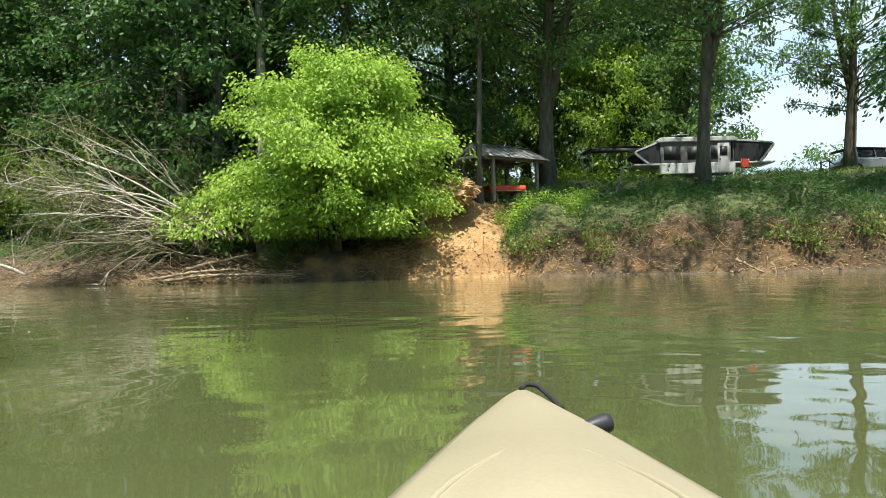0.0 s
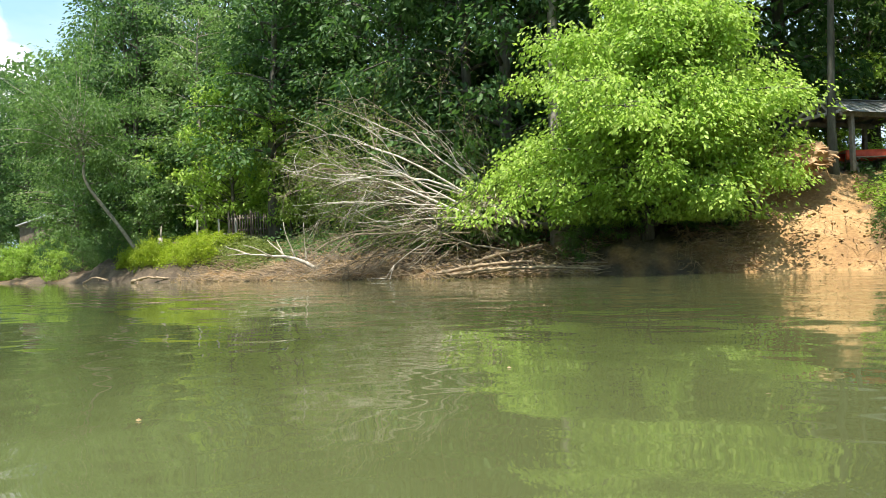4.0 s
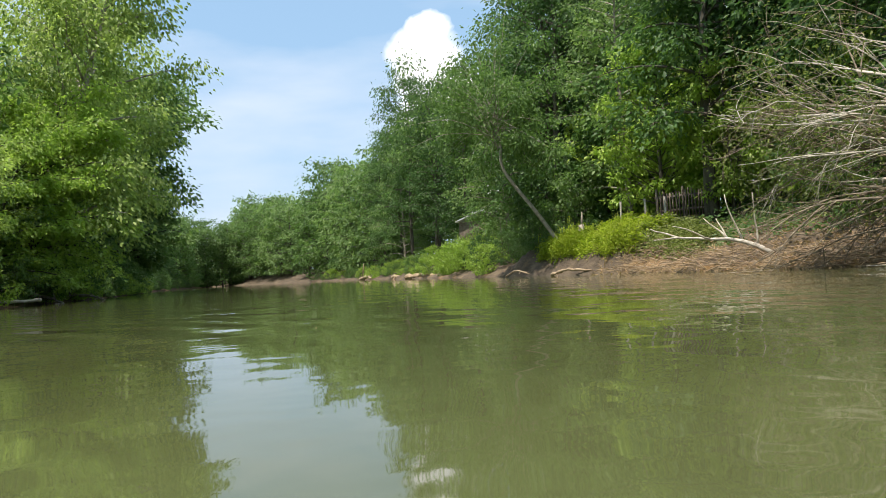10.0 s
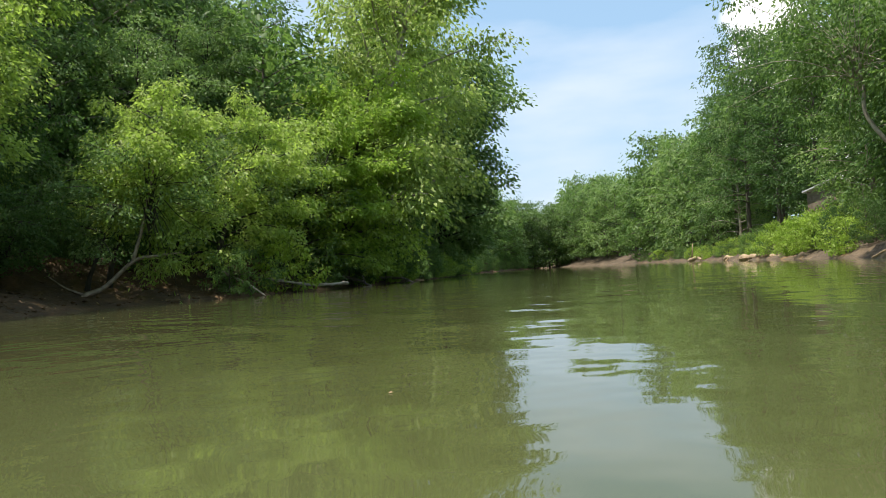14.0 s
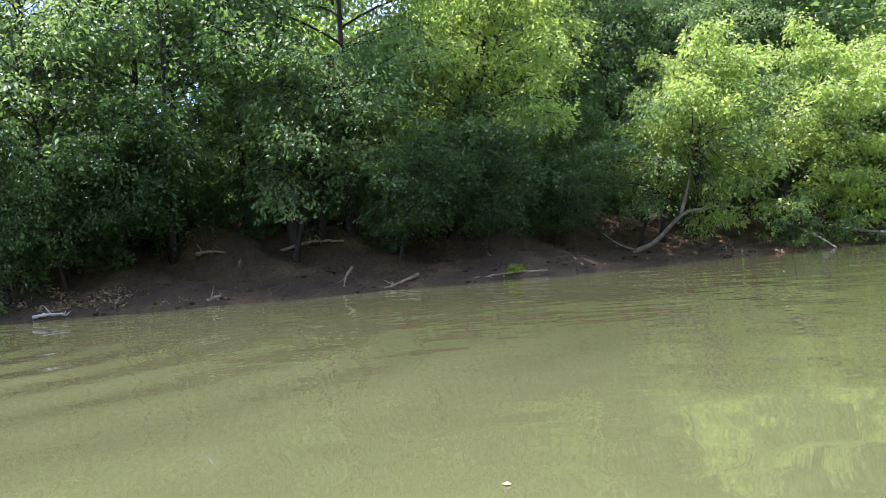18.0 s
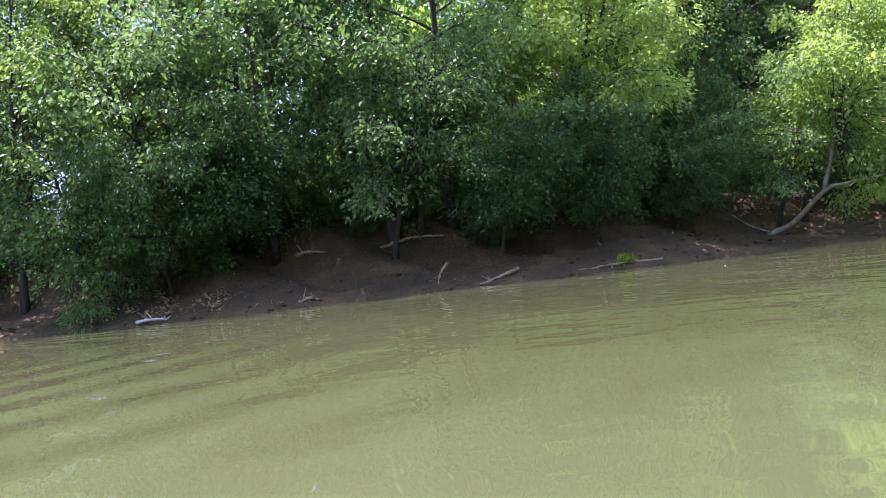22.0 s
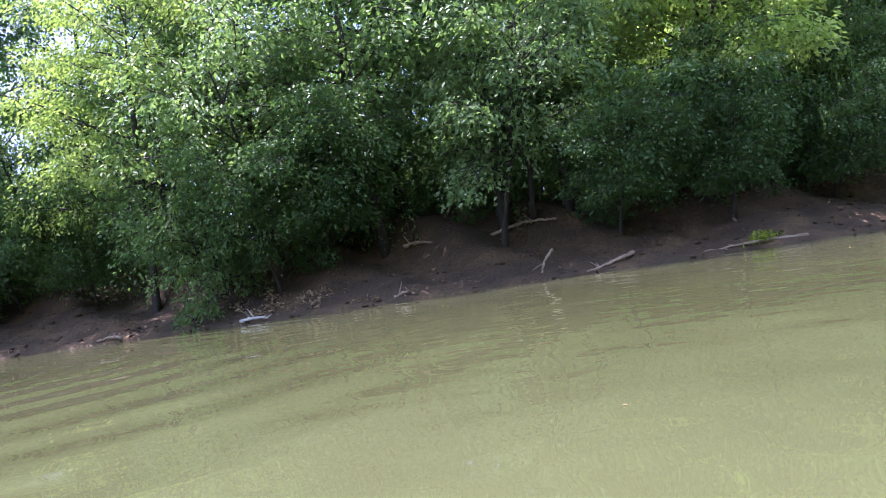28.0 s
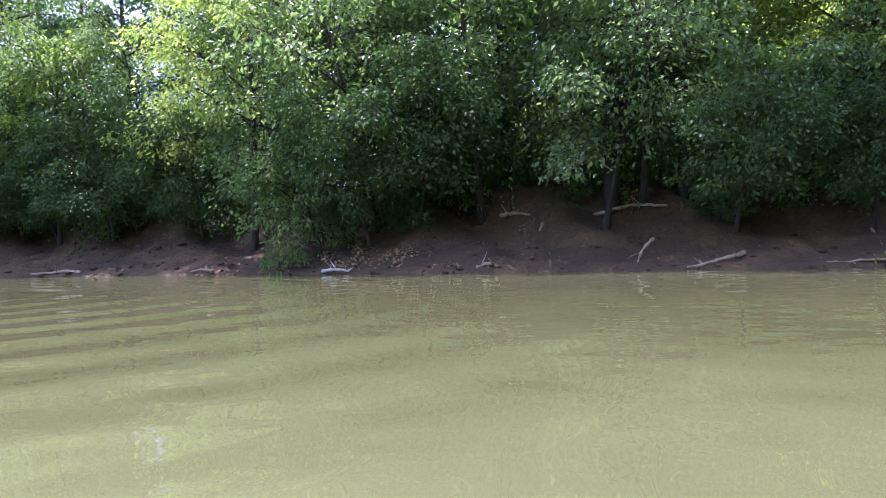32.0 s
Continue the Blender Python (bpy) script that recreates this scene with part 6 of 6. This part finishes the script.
# the pale leaning trunk
rng = np.random.default_rng(95)
s = thing("leaning_tree", (0, 0, 0), 0, "pale slender trunk leaning out from the bank", "tree")
g = Geo()
g.tube(curve_pts([(-35.7, 44.1, 1.2), (-36.6, 43.0, 3.4), (-37.7, 41.6, 6.0), (-37.75, 41.5, 7.6), (-38.1, 41.3, 9.5)], 6), np.linspace(0.13, 0.05, 25), 9)
part("trunk", g, BARK_PALE, s, smooth=True)
lobes, axes, wood = [], [], Geo()
for k in range(84):
    c = np.array([-39.0, 42.0, 9.6]) + rng.normal(size=3) * np.array([2.3, 1.9, 2.0])
    wood.tube(curve_pts([(-37.9, 41.4, rng.uniform(7, 9.4)), (c + np.array([-38, 41.4, 8.6])) / 2 + np.array([0, 0, 0.3]), c], 3), np.linspace(0.026, 0.008, 7), 4)
    d = rng.normal(size=(200, 3))
    lobes.append(c + d * np.array([0.55, 0.55, 0.28]))
    axes.append(d * 0.4 + rng.normal(size=(200, 3)) * 0.4 + np.array([0, 0, -0.6]))
part("limb", wood, BARK_PALE, s)
g = Geo()
lobes, axes = np.concatenate(lobes), np.concatenate(axes)
g.leaves(lobes, axes, rng.uniform(0.12, 0.30, len(lobes)), 0.45, rng)
part("crown", g, LEAF_WOOD, s)
b = thing("far_cabin", (-62.5, 62.0, 3.2), 40, "small cabin with a pale roof behind the trees", "cabin")
boxed("wall", (-2.2, -1.4, 0), (2.2, 1.4, 2.0), TIMBER, b)
prism("roof", [(-2.5, 1.95), (0, 2.9), (2.5, 1.95), (2.5, 2.05), (0, 3.0), (-2.5, 2.05)], -1.7, 1.7, WHITE_ROOF, b, bevel=0)

# the crooked trunk that dips from the shaded bank
s = thing("crooked_trunk", (0, 0, 0), 0, "dark crooked trunk growing out over the river", "tree")
g = Geo()
g.tube(curve_pts([(-41.4, 9.2, 0.1), (-41.5, 9.6, 0.5), (-41.7, 10.25, 0.78), (-41.9, 11.3, 1.72), (-42.1, 12.1, 1.86), (-42.2, 13.0, 1.96)], 6), np.linspace(0.12, 0.035, 31), 8)
g.tube(curve_pts([(-41.5, 9.65, 0.5), (-41.35, 9.0, 0.8), (-41.2, 8.4, 1.3)], 6), np.linspace(0.05, 0.015, 13), 6)
g.tube(curve_pts([(-41.9, 11.25, 1.72), (-41.9, 11.7, 3.2), (-41.7, 12.3, 5.8)], 6), np.linspace(0.08, 0.03, 13), 7)
part("trunk", g, GREY_TWIG, s, smooth=True)
P_, A_ = [], []
for k in range(44):
    c = np.array([-42.2, 12.4, 4.6]) + rng.normal(size=3) * np.array([1.0, 1.0, 1.4])
    wood = Geo()
    wood.tube(curve_pts([(-41.85, 11.9, rng.uniform(2.4, 5.0)), (c + np.array([-41.85, 11.9, 4.2])) / 2, c], 3), np.linspace(0.03, 0.008, 7), 4)
    part("limb", wood, BARK_DARK, s)
    d = rng.normal(size=(130, 3))
    P_.append(c + d * np.array([0.36, 0.36, 0.22]))
    A_.append(d * 0.4 + rng.normal(size=(130, 3)) * 0.4 + np.array([0, 0, -0.5]))
g = Geo()
P_, A_ = np.concatenate(P_), np.concatenate(A_)
g.leaves(P_, A_, rng.uniform(0.10, 0.24, len(P_)), 0.5, rng)
# leaf colour brightened in place of sunlight
part("crown", g, LEAF_SUN_TONE, s)


# ---- boats ----
def hull_sections(L, half, height, sheer, keel, n=41, pointed=1.7):
    """Half width, deck height and keel depth along a boat of length L, stern at 0."""
    u = np.linspace(0, 1, n)
    w = half * np.clip(1 - np.abs(2 * u - 0.92) ** pointed, 0, 1) ** 0.9
    w = np.maximum(w, 0.022)
    top = height + sheer * np.abs(2 * u - 0.9) ** 2.2
    low = -keel + (keel + top - 0.03) * np.clip((np.abs(2 * u - 0.97) - 0.52) / 0.5, 0, 1.02) ** 2.3
    return u * L, w, top, low


def kayak():
    s = thing("kayak", (0.078, 0.0, 0.0), -3.0, "tan plastic sit-in kayak afloat on the river", "kayak")
    tip = 1.80
    dist = np.concatenate([[0, 0.012, 0.03, 0.06], np.linspace(0.1, 2.8, 46), [2.83, 2.85]])
    w = np.interp(dist, [0, 0.012, 0.03, 0.06, 0.1, 0.32, 0.8, 1.2, 1.6, 2.1, 2.5, 2.72, 2.85], [0.010, 0.032, 0.042, 0.050, 0.058, 0.112, 0.213, 0.28, 0.325, 0.32, 0.23, 0.12, 0.02])
    edge = np.interp(dist, [0, 0.1, 0.5, 1.0, 1.6, 2.3, 2.85], [0.246, 0.248, 0.25, 0.25, 0.225, 0.215, 0.26])
    low = np.interp(dist, [0, 0.03, 0.12, 0.3, 0.7, 2.3, 2.7, 2.85], [0.20, 0.10, 0.0, -0.06, -0.09, -0.09, 0.02, 0.2])
    y = tip - dist
    lower, deck = [], []
    for yi, wi, ti, li in zip(y, w, edge, low):
        a = np.linspace(-math.pi / 2, math.pi / 2, 11)
        lower.append(np.column_stack([wi * np.sign(a) * np.abs(np.sin(a)) ** 0.55, np.full(11, yi), li + (ti - li) * (1 - np.cos(a)) ** 1.3]))
        crown = 0.012 + 0.17 * min(wi, 0.22)
        xs = np.linspace(-1, 1, 17)
        deck.append(np.column_stack([wi * xs, np.full(17, yi), ti + crown * (1 - np.abs(xs) ** 1.5) ** 0.9]))

    def loft(secs, name, mat, flip, hole=None):
        V = np.array(secs)
        n, m = V.shape[:2]
        q = []
        for i in range(n - 1):
            for j in range(m - 1):
                c = V[i:i + 2, j:j + 2].reshape(-1, 3).mean(0)
                if hole and hole(c):
                    continue
                f = (i * m + j, i * m + j + 1, (i + 1) * m + j + 1, (i + 1) * m + j)
                q.append(f if flip else f[::-1])
        g = Geo()
        g.add(V, None, q)
        o = part(name, g, mat, s, smooth=True)
        sol = o.modifiers.new("thick", "SOLIDIFY")
        sol.thickness = 0.005
        return o

    loft(lower, "hull", HULL_TAN, True)
    loft(deck, "deck", DECK_TAN, False, lambda c: ((c[1] + 0.05) / 0.46) ** 2 + (c[0] / 0.225) ** 2 < 1)
    a = np.linspace(0, 2 * math.pi, 41)
    g = Geo()
    g.tube(np.column_stack([0.24 * np.cos(a), -0.05 + 0.49 * np.sin(a), 0.268 + 0.012 * np.sin(a)]), 0.015, 8)
    part("cockpit_rim", g, BLACK, s, smooth=True)
    boxed("seat", (-0.19, -0.42, -0.02), (0.19, -0.02, 0.04), BLACK, s, bevel=0.02)
    prism("seat_back", [(-0.19, 0.04), (0.19, 0.04), (0.17, 0.20), (-0.17, 0.20)], -0.46, -0.42, BLACK, s)
    for sgn in (-1, 1):
        g = Geo()
        g.tube(curve_pts([(sgn * 0.17, 0.80, 0.270), (sgn * 0.13, 0.96, 0.278), (sgn * 0.06, 1.10, 0.284), (sgn * 0.02, 1.14, 0.283)], 5), np.linspace(0.007, 0.004, 16), 6)
        part("deck_ridge", g, DECK_TAN, s, smooth=True)
    g = Geo()
    g.tube(curve_pts([(-0.002, 1.76, 0.268), (0.012, 1.785, 0.274), (0.036, 1.77, 0.272), (0.062, 1.70, 0.256), (0.078, 1.65, 0.244)], 6), 0.006, 7)
    part("bow_rope", g, ROPE, s, "black cord grab loop", smooth=True)
    g = Geo()
    g.tube([(0.085, 1.44, 0.240), (0.105, 1.45, 0.244), (0.138, 1.462, 0.250), (0.148, 1.465, 0.252)], [0.012, 0.015, 0.019, 0.016], 12)
    part("carry_handle", g, BLACK, s, "black moulded grab handle", smooth=True)
    return s


def second_kayak():
    s = thing("white_kayak", (-16.35, 4.55, 0.0), 73, "white and blue-grey kayak drifting near the shaded bank", "kayak")
    L = 3.1
    y, w, top, low = hull_sections(L, 0.33, 0.14, 0.13, 0.09)
    y = y - L
    V1, V2 = [], []
    for yi, wi, ti, li in zip(y, w, top, low):
        a = np.linspace(-math.pi / 2, math.pi / 2, 9)
        V1.append(np.column_stack([wi * np.sign(a) * np.abs(np.sin(a)) ** 0.6, np.full(9, yi), li + (ti - li) * (1 - np.cos(a)) ** 1.3]))
        xs = np.linspace(-1, 1, 9)
        V2.append(np.column_stack([wi * xs * 1.04, np.full(9, yi), ti + 0.035 * (1 - xs ** 2) * min(1, wi / 0.1)]))
    for V, name, mat, flip in ((V1, "hull", BOAT_BLUE, True), (V2, "deck", BOAT_WHITE, False)):
        V = np.array(V)
        n, m = V.shape[:2]
        q = []
        for i in range(n - 1):
            for j in range(m - 1):
                c = V[i:i + 2, j:j + 2].reshape(-1, 3).mean(0)
                if name == "deck" and ((c[1] + 1.75) / 0.5) ** 2 + (c[0] / 0.22) ** 2 < 1:
                    continue
                f = (i * m + j, i * m + j + 1, (i + 1) * m + j + 1, (i + 1) * m + j)
                q.append(f[::-1] if flip else f)
        g = Geo()
        g.add(V, None, q)
        o = part(name, g, mat, s, smooth=True)
        sol = o.modifiers.new("thick", "SOLIDIFY")
        sol.thickness = 0.008
    a = np.linspace(0, 2 * math.pi, 41)
    g = Geo()
    g.tube(np.column_stack([0.235 * np.cos(a), -1.75 + 0.52 * np.sin(a), 0.235 + 0.0 * a]), 0.016, 8)
    part("cockpit_rim", g, BOAT_WHITE, s, smooth=True)
    g = Geo()
    g.tube(curve_pts([(0.0, -1.15, 0.21), (0.02, -1.02, 0.27), (0.0, -0.95, 0.25)], 4), 0.006, 6)
    part("deck_cord", g, ROPE, s, smooth=True)


kayak()
second_kayak()


# ---- small wear on the banks ----
def clods():
    rng = np.random.default_rng(101)
    t = (1 + 5 ** 0.5) / 2
    base = np.array([(-1, t, 0), (1, t, 0), (-1, -t, 0), (1, -t, 0), (0, -1, t), (0, 1, t), (0, -1, -t), (0, 1, -t), (t, 0, -1), (t, 0, 1), (-t, 0, -1), (-t, 0, 1)]) / 1.9
    faces = [(0, 11, 5), (0, 5, 1), (0, 1, 7), (0, 7, 10), (0, 10, 11), (1, 5, 9), (5, 11, 4), (11, 10, 2), (10, 7, 6), (7, 1, 8), (3, 9, 4), (3, 4, 2), (3, 2, 6), (3, 6, 8), (3, 8, 9), (4, 9, 5), (2, 4, 11), (6, 2, 10), (8, 6, 7), (9, 8, 1)]
    g = Geo()
    for k in range(330):
        if k < 230:
            x, d = rng.normal() * 1.5 + 0.7, rng.uniform(0.0, 4.6)
        else:
            x, d = rng.uniform(3, 22), abs(rng.normal()) * 0.5
        y = float(shore_a(x)) + d
        r = rng.uniform(0.02, 0.07) * rng.uniform(0.5, 1.2)
        v = base * (1 + rng.normal(size=(12, 1)) * 0.22) * r * np.array([1.2, 1.0, 0.7]) + np.array([x, y, ground_at(x, y) + r * 0.15])
        g.add(v, faces)
    mud = Geo()
    for k in range(420):
        x, d = rng.uniform(-46, -17), rng.uniform(0.05, 1.0) ** 1.6 * 3.6
        y = float(shore_b(x)) - d / float(np.interp(x, BX, BC))
        r = rng.uniform(0.02, 0.10) * rng.uniform(0.4, 1.2)
        mud.add(base * (1 + rng.normal(size=(12, 1)) * 0.25) * r * np.array([1.3, 1.1, 0.6]) + np.array([x, y, ground_at(x, y) + r * 0.1]), faces)
    tagged(part("mud_clods", mud, surface("red_mud", (0.034, 0.021, 0.009), (0.125, 0.075, 0.032), 4, 0.9, 0.6, 40, local=False)), "dark reddish lumps fallen from the shaded bank", "clods", kind="stuff")
    ob = part("clay_clods", g, surface("sandy_clay", (0.26, 0.165, 0.07), (0.46, 0.33, 0.16), 4, 0.95, 0.6, 40, local=False))
    tagged(ob, "crumbled sandy clay lumps on the slope", "clods", kind="stuff")


def hanging_roots():
    rng = np.random.default_rng(102)
    g, dark = Geo(), Geo()
    for k in range(430):
        if k < 110:
            x, d = rng.uniform(-3.4, -0.9), rng.uniform(0.0, 2.2)
        elif k < 170:
            x, d = rng.normal() * 1.2 + 1.4, rng.uniform(0.3, 4.0)
        elif k < 330:
            x, d = rng.uniform(2.3, 22), rng.uniform(0.1, 1.7)
        else:
            x, d = rng.uniform(-55, -8), rng.uniform(2.6, 6.0)
        bank_a = k < 330
        y = float(shore_a(x)) + d if bank_a else float(shore_b(x)) - d / float(np.interp(x, BX, BC))
        out = -1.0 if bank_a else 1.0
        z = ground_at(x, y)
        L = rng.uniform(0.25, 0.9)
        p = [(x, y, z + 0.03), (x + rng.normal() * 0.12, y + out * L * 0.35, z + rng.uniform(0.0, 0.12)), (x + rng.normal() * 0.25, y + out * L * 0.75, z - L * rng.uniform(0.25, 0.6))]
        r = rng.uniform(0.006, 0.018)
        (g if bank_a else dark).tube(p, [r, r * 0.8, r * 0.4], 4)
    tagged(part("hanging_roots", g, ROOT), "thin bare roots hanging from the cut banks", "roots", kind="stuff")
    # same kind of roots, with the bank's shade put into a darker colour
    tagged(part("hanging_roots", dark, BARK_DARK), "thin dark roots in the shaded mud slope", "roots", kind="stuff")


clods()
hanging_roots()
scatter("root_mat", "matted dead twigs beside the clay slope", "twigs", DRY_REED, 2600, (-3.6, -0.7), (0.0, 2.6), "a", (0.15, 0.5), 0.06, 0.25, -0.1, 103)
scatter("bank_plants", "big leafy plants on the camp bank", "plants", LEAF_WOOD, 5000, (3, 24), (1.6, 6.5), "a", (0.14, 0.30), 0.45, 0.55, 0.1, 104, 1.0, lambda x, y, d: wobble(x + 7, y, 0.9) > 0.55)
